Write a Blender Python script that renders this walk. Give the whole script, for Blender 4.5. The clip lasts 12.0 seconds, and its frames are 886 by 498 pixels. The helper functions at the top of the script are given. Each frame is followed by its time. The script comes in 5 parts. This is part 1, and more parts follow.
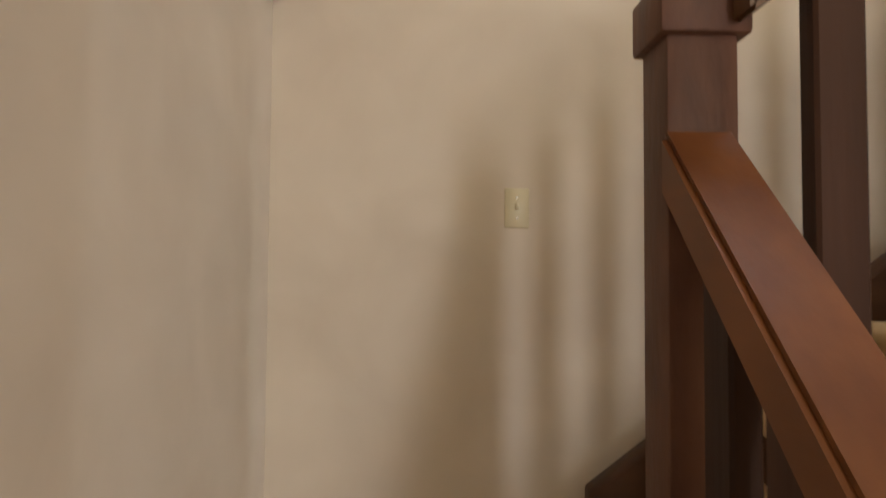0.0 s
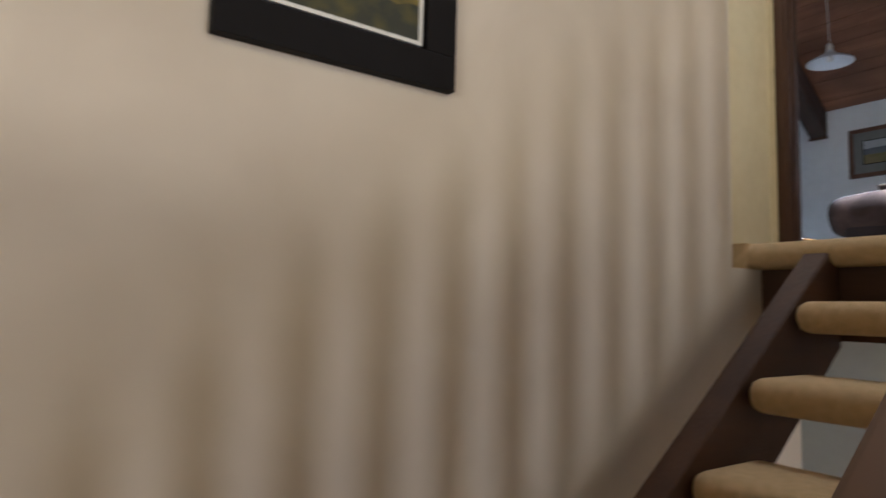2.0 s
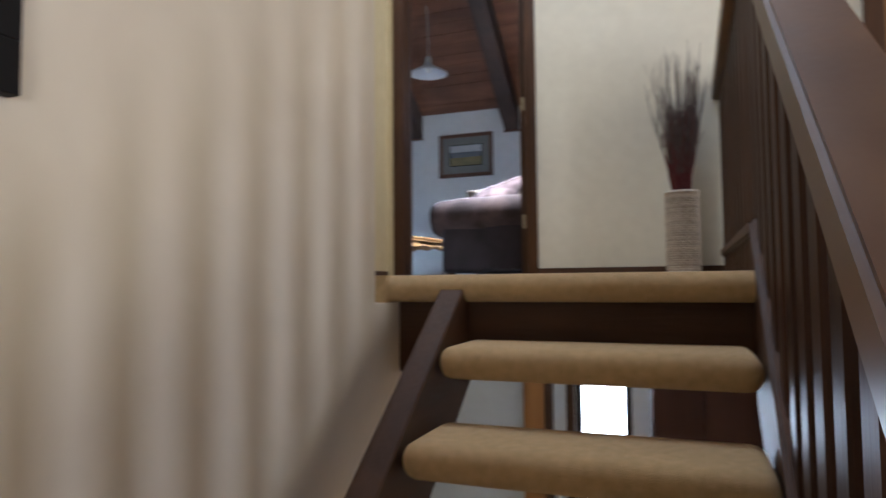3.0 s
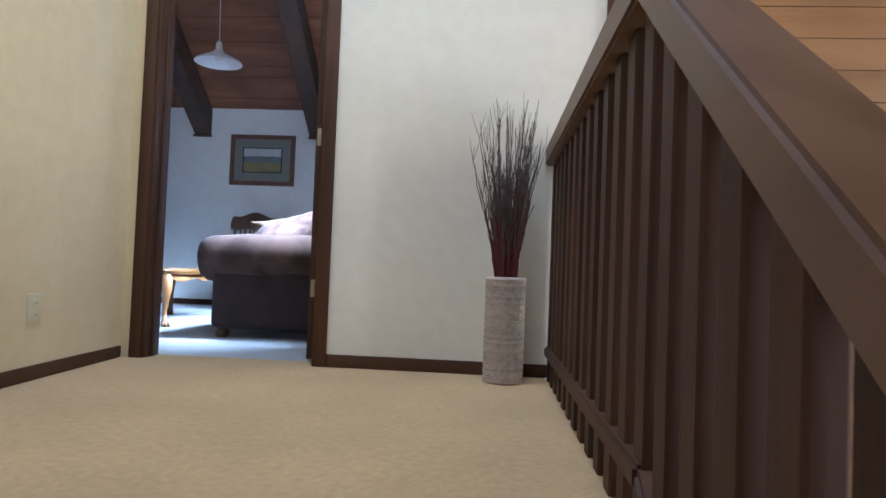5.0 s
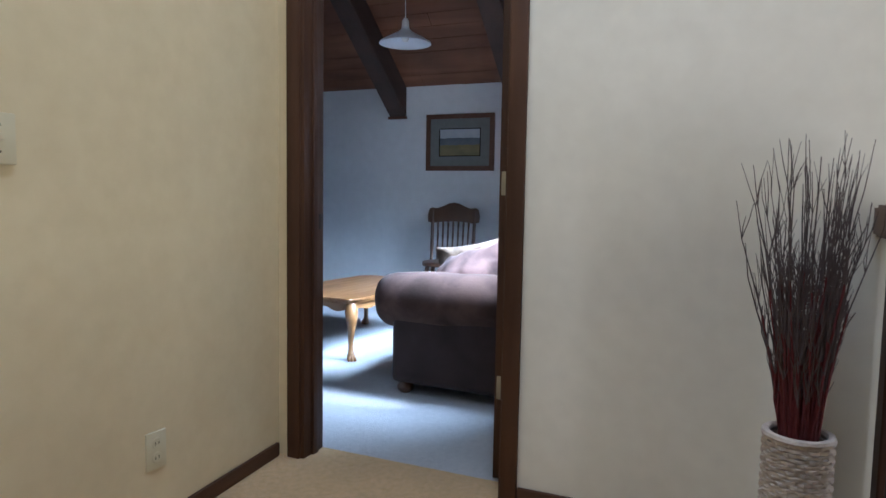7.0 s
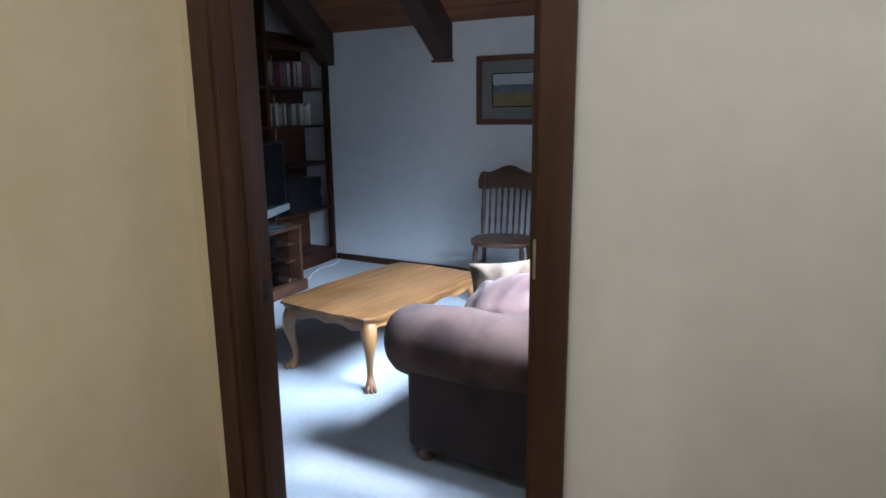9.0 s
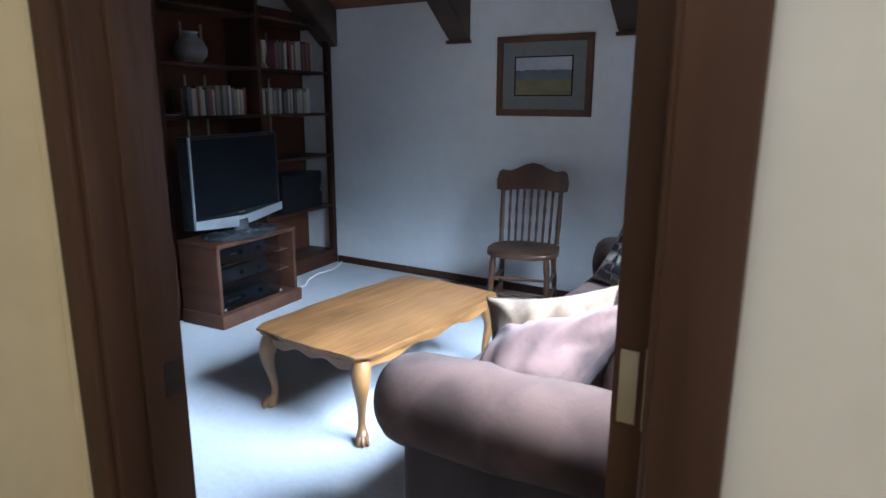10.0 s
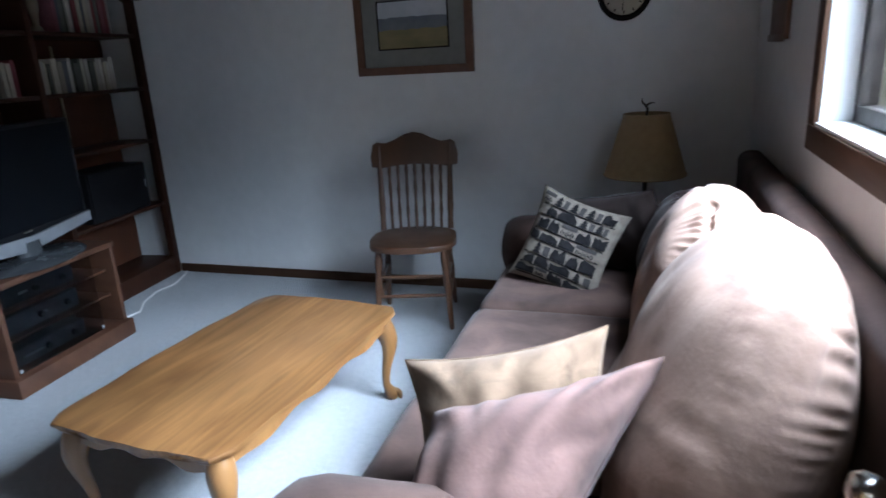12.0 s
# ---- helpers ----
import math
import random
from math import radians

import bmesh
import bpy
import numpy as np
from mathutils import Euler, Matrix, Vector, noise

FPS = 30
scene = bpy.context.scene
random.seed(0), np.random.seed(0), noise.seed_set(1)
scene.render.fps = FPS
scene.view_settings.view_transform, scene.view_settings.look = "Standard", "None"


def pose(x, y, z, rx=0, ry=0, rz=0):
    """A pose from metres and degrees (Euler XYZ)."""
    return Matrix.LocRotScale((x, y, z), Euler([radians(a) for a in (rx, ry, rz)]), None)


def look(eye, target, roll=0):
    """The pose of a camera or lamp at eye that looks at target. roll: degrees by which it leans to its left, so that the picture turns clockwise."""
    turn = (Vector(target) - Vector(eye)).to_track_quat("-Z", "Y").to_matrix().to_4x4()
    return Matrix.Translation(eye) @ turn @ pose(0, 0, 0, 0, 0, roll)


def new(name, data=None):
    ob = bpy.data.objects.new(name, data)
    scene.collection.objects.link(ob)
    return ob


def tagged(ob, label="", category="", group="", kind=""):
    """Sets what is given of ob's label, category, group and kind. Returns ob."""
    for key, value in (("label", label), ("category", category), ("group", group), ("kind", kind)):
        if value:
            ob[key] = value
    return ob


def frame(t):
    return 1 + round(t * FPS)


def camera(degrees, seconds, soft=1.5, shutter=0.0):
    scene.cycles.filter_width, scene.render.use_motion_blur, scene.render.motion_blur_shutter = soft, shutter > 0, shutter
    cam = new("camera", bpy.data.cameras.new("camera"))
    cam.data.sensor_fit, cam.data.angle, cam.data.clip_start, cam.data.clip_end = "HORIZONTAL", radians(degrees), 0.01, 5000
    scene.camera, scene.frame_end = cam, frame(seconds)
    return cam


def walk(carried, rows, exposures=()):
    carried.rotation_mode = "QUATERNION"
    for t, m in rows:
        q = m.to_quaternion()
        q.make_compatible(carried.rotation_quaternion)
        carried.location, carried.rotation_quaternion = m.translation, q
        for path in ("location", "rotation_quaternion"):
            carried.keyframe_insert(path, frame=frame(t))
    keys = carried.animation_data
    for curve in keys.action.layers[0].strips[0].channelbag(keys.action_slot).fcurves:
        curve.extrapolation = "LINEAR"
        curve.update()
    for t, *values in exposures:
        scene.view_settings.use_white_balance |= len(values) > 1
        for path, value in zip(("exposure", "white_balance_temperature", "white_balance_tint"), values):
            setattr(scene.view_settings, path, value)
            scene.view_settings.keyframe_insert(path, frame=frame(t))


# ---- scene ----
cam = camera(69.3, 12.0, shutter=0.3)
PATH = [
    (0, (2.765, -4.164, -0.842), (0.768, -4.094, -0.76), 0.4),
    (0.5, (2.519, -4.191, -0.668), (0.546, -3.954, -0.448), 1.3),
    (1, (2.296, -4.149, -0.535), (0.373, -3.673, -0.26), 1.2),
    (1.5, (2.047, -4.083, -0.396), (0.224, -3.3, -0.143), -0.6),
    (2, (2.025, -3.92, -0.232), (0.39, -2.781, -0.048), 1.4),
    (2.5, (1.93, -3.835, -0.08), (0.68, -2.275, 0.007), 0.8),
    (3, (1.771, -3.731, -0.027), (1.055, -1.866, 0.081), -0.5),
    (3.2, (1.711, -3.685, 0.053), (1.234, -1.744, 0.126), -0.5),
    (4.8, (1.68, -2.988, 0.415), (1.504, -0.997, 0.499), 1.8),
    (5, (1.673, -2.915, 0.462), (1.527, -0.921, 0.529), 2.2),
    (5.5, (1.62, -2.668, 0.575), (1.254, -0.702, 0.595), 2.5),
    (6, (1.567, -2.479, 0.735), (1.153, -0.523, 0.669), 2.2),
    (6.5, (1.581, -2.266, 0.882), (0.931, -0.378, 0.768), 1.5),
    (7, (1.522, -2.044, 1.036), (0.741, -0.209, 0.874), 1.0),
    (7.2, (1.506, -1.953, 1.061), (0.766, -0.104, 0.879), 0.7),
    (9, (1.301, -1.087, 1.384), (0.326, 0.61, 0.97), -0.6),
    (9.5, (1.192, -0.783, 1.379), (0.145, 0.858, 0.921), -0.3),
    (10, (0.988, -0.526, 1.387), (-0.019, 1.143, 0.939), 0.2),
    (10.5, (0.835, -0.272, 1.367), (-0.073, 1.44, 0.872), -0.4),
    (11, (0.744, -0.063, 1.353), (0.026, 1.72, 0.8), -0.4),
    (11.5, (0.631, 0.069, 1.368), (0.177, 1.921, 0.765), -0.8),
    (12, (0.543, 0.15, 1.373), (-0.073, 1.964, 0.801), -3.2),
]
walk(cam, [(t, look(e, g, r)) for t, e, g, r in PATH],
     [(0, 0.36, 6250, 10), (0.6, 0.14, 6150, 10), (1.5, -0.04, 5850, 10), (3.2, 0.27, 5250, 10), (5, 0.5, 4900, 10), (6, 0.35, 4980, 10), (7, 0.0, 5020, 10), (8.8, -0.22, 5250, 10),
      (9.5, -0.2, 5400, 10), (10, -0.02, 5400, 10), (10.5, 0.14, 5500, 10), (11, 0.12, 5600, 10), (11.5, -0.32, 5650, 10), (12, -0.5, 5650, 10)])

# ---- world and light ----
world = bpy.data.worlds.new("world")
scene.world = world
world.use_nodes = True
wn = world.node_tree.nodes
sky = wn.new("ShaderNodeTexSky")
sky.sky_type = "NISHITA"
sky.sun_disc = False
sky.sun_elevation = radians(53)
sky.sun_rotation = radians(80)
world.node_tree.links.new(sky.outputs["Color"], wn["Background"].inputs["Color"])
wn["Background"].inputs["Strength"].default_value = 0.12


def lamp_sun(direction, strength, angle, color):
    d = bpy.data.lights.new("sun", "SUN")
    d.energy, d.angle, d.color = strength, radians(angle), color
    ob = new("sun", d)
    ob.matrix_world = look((0, 0, 0), direction)
    return ob


def lamp_area(name, eye, target, w, h, power, color, spread=180):
    d = bpy.data.lights.new(name, "AREA")
    d.shape, d.size, d.size_y, d.energy, d.color = "RECTANGLE", w, h, power, color
    d.spread = radians(spread)
    ob = new(name, d)
    ob.matrix_world = look(eye, target)
    return ob


lamp_sun((-1.0, -0.22, -1.35), 5.0, 4.0, (1.0, 0.96, 0.9))
lamp_area("window_light_tv_room", (1.17, 1.55, 1.66), (-0.25, 1.68, 0.0), 1.4, 0.95, 128, (0.78, 0.89, 1.0), 80)
# Unseen overhead fill added to brighten the hall; the ceiling has no opening.
lamp_area("overhead_fill_hall", (1.15, -1.3, 4.2), (1.0, -1.15, 0.0), 1.6, 1.6, 37, (0.93, 0.97, 1.0), 120)
# Warm fill from an unseen spot, added to tint the hall's left wall.
lamp_area("warm_fill_great_room_high", (6.9, -2.0, 2.2), (0.5, -0.9, 0.6), 3.4, 1.6, 88, (1.0, 0.80, 0.46))
lamp_area("window_light_great_room_low", (6.9, -2.7, -0.35), (0.9, -2.7, 0.0), 0.42, 1.9, 62, (1.0, 0.95, 0.92))
lamp_area("window_light_south", (3.4, -6.9, 0.06), (0.9, -3.6, 0.1), 1.4, 0.5, 54, (1.0, 0.89, 0.72))
lamp_area("window_light_lower_room", (0.98, 2.45, -1.3), (1.1, -1.0, -1.6), 0.5, 1.6, 25, (0.9, 0.95, 1.0))


# ---- materials ----
def material(name, c1, c2=None, rough=0.6, scale=6.0, stretch=(1, 1, 1), bump=0.1, fine=60.0,
             metal=0.0, detail=6.0, distort=0.0, spread=(0.3, 0.7), vary=0.0, sheen=0.0, coat=0.0, big=0.12, spec=0.5):
    m = bpy.data.materials.new(name)
    m.use_nodes = True
    nt = m.node_tree
    n, l = nt.nodes, nt.links
    b = n["Principled BSDF"]
    b.inputs["Roughness"].default_value = rough
    b.inputs["Metallic"].default_value = metal
    b.inputs["Specular IOR Level"].default_value = spec
    b.inputs["Sheen Weight"].default_value = sheen
    b.inputs["Coat Weight"].default_value = coat
    b.inputs["Coat Roughness"].default_value = max(0.05, rough * 0.7)
    c2 = c2 or tuple(v * 0.82 for v in c1)
    tc = n.new("ShaderNodeTexCoord")
    mp = n.new("ShaderNodeMapping")
    mp.inputs["Scale"].default_value = stretch
    l.new(tc.outputs["Object"], mp.inputs["Vector"])
    nz = n.new("ShaderNodeTexNoise")
    nz.inputs["Scale"].default_value = scale
    nz.inputs["Detail"].default_value = detail
    nz.inputs["Distortion"].default_value = distort
    l.new(mp.outputs["Vector"], nz.inputs["Vector"])
    rp = n.new("ShaderNodeValToRGB")
    rp.color_ramp.elements[0].position, rp.color_ramp.elements[1].position = spread
    rp.color_ramp.elements[0].color = (*c1, 1)
    rp.color_ramp.elements[1].color = (*c2, 1)
    l.new(nz.outputs["Fac"], rp.inputs["Fac"])
    bg = n.new("ShaderNodeTexNoise")
    bg.inputs["Scale"].default_value = 1.7
    bg.inputs["Detail"].default_value = 3
    l.new(tc.outputs["Object"], bg.inputs["Vector"])
    mr = n.new("ShaderNodeMapRange")
    mr.inputs["From Min"].default_value, mr.inputs["From Max"].default_value = 0.3, 0.7
    mr.inputs["To Min"].default_value, mr.inputs["To Max"].default_value = 1 - big, 1 + big * 0.5
    l.new(bg.outputs["Fac"], mr.inputs["Value"])
    val = mr.outputs["Result"]
    if vary:
        oi = n.new("ShaderNodeObjectInfo")
        mv = n.new("ShaderNodeMapRange")
        mv.inputs["To Min"].default_value, mv.inputs["To Max"].default_value = 1 - vary, 1 + vary
        l.new(oi.outputs["Random"], mv.inputs["Value"])
        mm = n.new("ShaderNodeMath")
        mm.operation = "MULTIPLY"
        l.new(val, mm.inputs[0])
        l.new(mv.outputs["Result"], mm.inputs[1])
        val = mm.outputs["Value"]
    hs = n.new("ShaderNodeHueSaturation")
    l.new(rp.outputs["Color"], hs.inputs["Color"])
    l.new(val, hs.inputs["Value"])
    l.new(hs.outputs["Color"], b.inputs["Base Color"])
    fn = n.new("ShaderNodeTexNoise")
    fn.inputs["Scale"].default_value = fine
    fn.inputs["Detail"].default_value = 4
    l.new(mp.outputs["Vector"], fn.inputs["Vector"])
    bp = n.new("ShaderNodeBump")
    bp.inputs["Strength"].default_value = bump
    bp.inputs["Distance"].default_value = 0.01
    l.new(fn.outputs["Fac"], bp.inputs["Height"])
    l.new(bp.outputs["Normal"], b.inputs["Normal"])
    rr = n.new("ShaderNodeMapRange")
    rr.inputs["To Min"].default_value, rr.inputs["To Max"].default_value = max(rough - 0.1, 0.02), min(rough + 0.1, 1)
    l.new(nz.outputs["Fac"], rr.inputs["Value"])
    l.new(rr.outputs["Result"], b.inputs["Roughness"])
    return m


def glowing(name, color, strength):
    m = bpy.data.materials.new(name)
    m.use_nodes = True
    b = m.node_tree.nodes["Principled BSDF"]
    b.inputs["Base Color"].default_value = (*color, 1)
    b.inputs["Emission Color"].default_value = (*color, 1)
    b.inputs["Emission Strength"].default_value = strength
    return m


def glass_material(name, rough=0.02, tint=(1, 1, 1)):
    m = bpy.data.materials.new(name)
    m.use_nodes = True
    b = m.node_tree.nodes["Principled BSDF"]
    b.inputs["Base Color"].default_value = (*tint, 1)
    b.inputs["Transmission Weight"].default_value = 1.0
    b.inputs["Roughness"].default_value = rough
    b.inputs["IOR"].default_value = 1.1
    return m


WALL = material("off_white_wall_paint", (0.69, 0.655, 0.555), (0.65, 0.615, 0.52), 0.8, 14, bump=0.02, fine=160, big=0.05)
# yellower than off_white_wall_paint
WALL_BUTTER = material("butter_cream_wall", (0.65, 0.545, 0.335), (0.61, 0.505, 0.305), 0.8, 14, bump=0.02, fine=160, big=0.05)
WALL_STAIR = material("stair_wall_paint", (0.68, 0.61, 0.515), (0.61, 0.54, 0.45), 0.75, 3, bump=0.02, fine=160, big=0.07, distort=0.5)
WALL_WHITE = material("white_wall_paint", (0.74, 0.75, 0.75), (0.70, 0.71, 0.71), 0.8, 12, bump=0.1, fine=220, big=0.05)
TRIM = material("dark_stained_trim", (0.046, 0.022, 0.012), (0.084, 0.041, 0.022), 0.55, 14, (1, 1, 0.08), 0.15, 90, big=0.3, spec=0.22)
TRIM_X = material("dark_stained_trim_lengthwise_x", (0.046, 0.022, 0.012), (0.084, 0.041, 0.022), 0.55, 14, (0.08, 1, 1), 0.15, 90, big=0.3, spec=0.22)
TRIM_Y = material("dark_stained_trim_lengthwise_y", (0.046, 0.022, 0.012), (0.084, 0.041, 0.022), 0.55, 14, (1, 0.08, 1), 0.15, 90, big=0.3, spec=0.22)
RAIL = material("stained_rail_wood", (0.088, 0.046, 0.025), (0.14, 0.076, 0.038), 0.44, 10, (1, 0.09, 1), 0.04, 80, big=0.2, spec=0.3, coat=0.06)
RAIL_X = material("stained_rail_wood_lengthwise_x", (0.14, 0.048, 0.016), (0.22, 0.085, 0.028), 0.5, 14, (0.06, 1, 1), 0.08, 80, big=0.4, spec=0.25)
NEWEL = material("worn_newel_wood", (0.085, 0.040, 0.027), (0.165, 0.080, 0.053), 0.55, 16, (1, 1, 0.3), 0.2, 60, big=0.35, spec=0.2, distort=0.5)
RAIL_Z = material("stained_baluster_wood", (0.038, 0.019, 0.013), (0.070, 0.035, 0.023), 0.5, 10, (1, 1, 0.07), 0.08, 80, vary=0.35, big=0.25, spec=0.12)
CARPET = material("beige_carpet", (0.69, 0.475, 0.225), (0.57, 0.385, 0.175), 0.95, 45, bump=0.9, fine=420, sheen=0.15, big=0.14)
CARPET_BLUE = material("pale_grey_carpet", (0.50, 0.52, 0.54), (0.42, 0.44, 0.46), 0.95, 40, bump=0.9, fine=420, sheen=0.3, big=0.1)
PINE = material("knotty_pine", (0.33, 0.175, 0.072), (0.23, 0.108, 0.038), 0.5, 5, (0.12, 1, 1), 0.15, 60, distort=1.2, vary=0.15, big=0.15)
CEDAR = material("cedar_ceiling", (0.235, 0.10, 0.047), (0.15, 0.058, 0.027), 0.6, 5, (0.15, 1, 1), 0.2, 50, distort=1.5, big=0.3)
BEAM = material("dark_beam", (0.045, 0.027, 0.02), (0.075, 0.043, 0.03), 0.6, 8, (1, 0.1, 1), 0.4, 30, big=0.3)
BOOKCASE = material("bookcase_wood", (0.030, 0.0115, 0.0065), (0.054, 0.020, 0.0105), 0.5, 8, (1, 1, 0.1), 0.12, 60, big=0.25, spec=0.2)
BACKPANEL = material("bookcase_back_panel", (0.060, 0.021, 0.011), (0.092, 0.034, 0.017), 0.5, 5, (1, 1, 0.12), 0.12, 60, big=0.25, spec=0.2)
OAK = material("golden_oak", (0.235, 0.115, 0.039), (0.145, 0.064, 0.021), 0.34, 11, (1, 0.10, 1), 0.05, 60, distort=3.2, big=0.45, coat=0.15, spread=(0.36, 0.64))
nt = OAK.node_tree
hue = next(q for q in nt.nodes if q.type == "HUE_SAT")
old = hue.inputs["Value"].links[0].from_socket
sep, fl, wn_, mr_, mu = (nt.nodes.new("ShaderNode" + k) for k in ("SeparateXYZ", "Math", "TexWhiteNoise", "MapRange", "Math"))
nt.links.new(next(q for q in nt.nodes if q.type == "TEX_COORD").outputs["Object"], sep.inputs["Vector"])
fl.operation, fl.inputs[1].default_value = "SNAP", 0.115
nt.links.new(sep.outputs["X"], fl.inputs[0])
wn_.noise_dimensions = "1D"
nt.links.new(fl.outputs["Value"], wn_.inputs["W"])
mr_.inputs["To Min"].default_value, mr_.inputs["To Max"].default_value = 0.84, 1.14
nt.links.new(wn_.outputs["Value"], mr_.inputs["Value"])
mu.operation = "MULTIPLY"
nt.links.new(old, mu.inputs[0])
nt.links.new(mr_.outputs["Result"], mu.inputs[1])
nt.links.new(mu.outputs["Value"], hue.inputs["Value"])
OAK_LEG = material("golden_oak_leg", (0.25, 0.125, 0.043), (0.16, 0.074, 0.024), 0.36, 6, (1, 1, 0.15), 0.08, 60, big=0.25, coat=0.15)
CHAIR = material("dark_oak_chair", (0.10, 0.045, 0.02), (0.06, 0.026, 0.012), 0.4, 9, (1, 1, 0.2), 0.15, 60, big=0.2, coat=0.2)
SUEDE = material("brown_microsuede", (0.074, 0.044, 0.035), (0.031, 0.018, 0.0145), 0.95, 6, bump=0.08, fine=70, sheen=0.05, big=0.3, distort=0.4, spec=0.15, spread=(0.36, 0.66))
# Sofa cloth lightened for the back cushions: window light painted into the colour.
SUEDE_LIT = material("lit_brown_microsuede", (0.36, 0.24, 0.185), (0.23, 0.148, 0.112), 0.95, 9, bump=0.10, fine=70, sheen=0.05, big=0.3, distort=0.7, spec=0.2, spread=(0.36, 0.64))
# Sofa cloth darkened where base, arms, far cushion lie in shade; also a dark pillow.
SUEDE_DARK_AND_SHADED = material("dark_and_shaded_microsuede", (0.034, 0.022, 0.020), (0.023, 0.015, 0.0135), 0.9, 6, bump=0.05, fine=260, sheen=0.08, big=0.2, spec=0.2)
SUEDE_MAUVE = material("mauve_microsuede", (0.14, 0.084, 0.072), (0.060, 0.035, 0.030), 0.95, 10, bump=0.10, fine=70, sheen=0.05, big=0.3, distort=0.5, spec=0.2)
SUEDE_TAN = material("tan_microsuede", (0.165, 0.112, 0.073), (0.085, 0.056, 0.036), 0.95, 13, bump=0.10, fine=70, sheen=0.05, big=0.25, distort=1.4, spec=0.2)
STANDWOOD = material("tv_stand_wood", (0.095, 0.042, 0.023), (0.058, 0.025, 0.014), 0.55, 8, (1, 0.12, 1), 0.12, 60, big=0.2, spec=0.25)
BLACK = material("black_plastic", (0.010, 0.010, 0.012), (0.016, 0.016, 0.018), 0.4, 10, bump=0.05, fine=200, spec=0.2)
BLACK_MATT = material("black_speaker_cloth", (0.010, 0.010, 0.012), (0.016, 0.016, 0.018), 0.9, 60, bump=0.4, fine=500, spec=0.1)
SCREEN = material("tv_screen", (0.005, 0.006, 0.008), (0.006, 0.007, 0.009), 0.2, 3, bump=0.0, spec=0.06)
FASCIA = material("dark_blue_grey_plastic", (0.030, 0.034, 0.042), (0.040, 0.045, 0.054), 0.35, 30, bump=0.05, spec=0.4)
SILVER = material("silver_plastic", (0.36, 0.38, 0.40), (0.31, 0.33, 0.35), 0.35, 10, bump=0.03, metal=0.3)
PEWTER = material("dark_silver_plastic", (0.13, 0.14, 0.15), (0.10, 0.11, 0.12), 0.25, 10, bump=0.02, metal=0.5)
NICKEL = material("brushed_nickel", (0.55, 0.52, 0.46), (0.48, 0.45, 0.40), 0.22, 20, bump=0.05, metal=1.0)
BRASS = material("brass_hinge", (0.36, 0.31, 0.21), (0.28, 0.24, 0.16), 0.4, 20, bump=0.05, metal=0.25)
IVORY = material("ivory_plastic", (0.60, 0.54, 0.36), (0.56, 0.50, 0.33), 0.4, 10, bump=0.03)
WHITE_PLASTIC = material("white_plastic", (0.78, 0.78, 0.76), (0.74, 0.74, 0.72), 0.4, 10, bump=0.03)
ENAMEL = material("white_enamel", (0.74, 0.78, 0.84), (0.70, 0.74, 0.80), 0.35, 8, bump=0.03)
FRAME_BLACK = material("black_picture_frame", (0.006, 0.005, 0.006), (0.01, 0.009, 0.01), 0.6, 10, bump=0.05, spec=0.12)
FRAME_WOOD = material("walnut_picture_frame", (0.10, 0.045, 0.025), (0.15, 0.07, 0.038), 0.4, 20, bump=0.1)
MAT_GREY = material("grey_mount_board", (0.20, 0.205, 0.19), (0.18, 0.185, 0.17), 0.8, 20, bump=0.05)
WICKER = material("whitewashed_wicker", (0.56, 0.50, 0.44), (0.40, 0.34, 0.29), 0.75, 40, bump=0.4, fine=150, vary=0.15)
TWIG = material("grey_twig", (0.065, 0.045, 0.045), (0.11, 0.085, 0.08), 0.8, 30, bump=0.2)
TWIG_RED = material("dark_red_twig", (0.12, 0.014, 0.018), (0.075, 0.009, 0.012), 0.7, 30, bump=0.2)
SHADE = material("tan_lamp_shade", (0.34, 0.235, 0.12), (0.29, 0.195, 0.10), 0.85, 30, bump=0.3, fine=300)
IRON = material("dark_iron", (0.03, 0.025, 0.022), (0.05, 0.04, 0.035), 0.5, 20, bump=0.2, metal=0.6)
DOORWOOD = material("birch_veneer_door", (0.22, 0.16, 0.115), (0.17, 0.12, 0.085), 0.40, 9, (1, 1, 0.03), 0.12, 130, big=0.2, coat=0.15)
ORANGEWOOD = material("orange_fir_trim", (0.40, 0.18, 0.045), (0.32, 0.13, 0.03), 0.45, 8, (1, 1, 0.1), 0.1, 60)
CLOCKFACE = material("clock_face", (0.42, 0.39, 0.31), (0.37, 0.34, 0.27), 0.6, 8, bump=0.02)
GLASS = glass_material("window_glass")
DARK_GLASS = glass_material("smoked_glass", 0.03, (0.62, 0.63, 0.66))
GLOW_DAY = glowing("bright_outdoors", (0.93, 0.97, 1.0), 6.0)
LED = glowing("led_light", (0.85, 0.93, 1.0), 6.0)


# ---- shape helpers ----
def box(bm, a, b, bevel=0.0, seg=2, m=None):
    lo = [min(p, q) for p, q in zip(a, b)]
    hi = [max(p, q) for p, q in zip(a, b)]
    vs = [bm.verts.new((x, y, z)) for x in (lo[0], hi[0]) for y in (lo[1], hi[1]) for z in (lo[2], hi[2])]
    fs = [bm.faces.new([vs[i] for i in f]) for f in
          ((0, 1, 3, 2), (4, 6, 7, 5), (0, 4, 5, 1), (2, 3, 7, 6), (0, 2, 6, 4), (1, 5, 7, 3))]
    if m is not None:
        bmesh.ops.transform(bm, matrix=m, verts=vs)
    if bevel:
        es = list({e for f in fs for e in f.edges})
        bmesh.ops.bevel(bm, geom=es, offset=bevel, segments=seg, affect="EDGES", profile=0.5)
    return bm


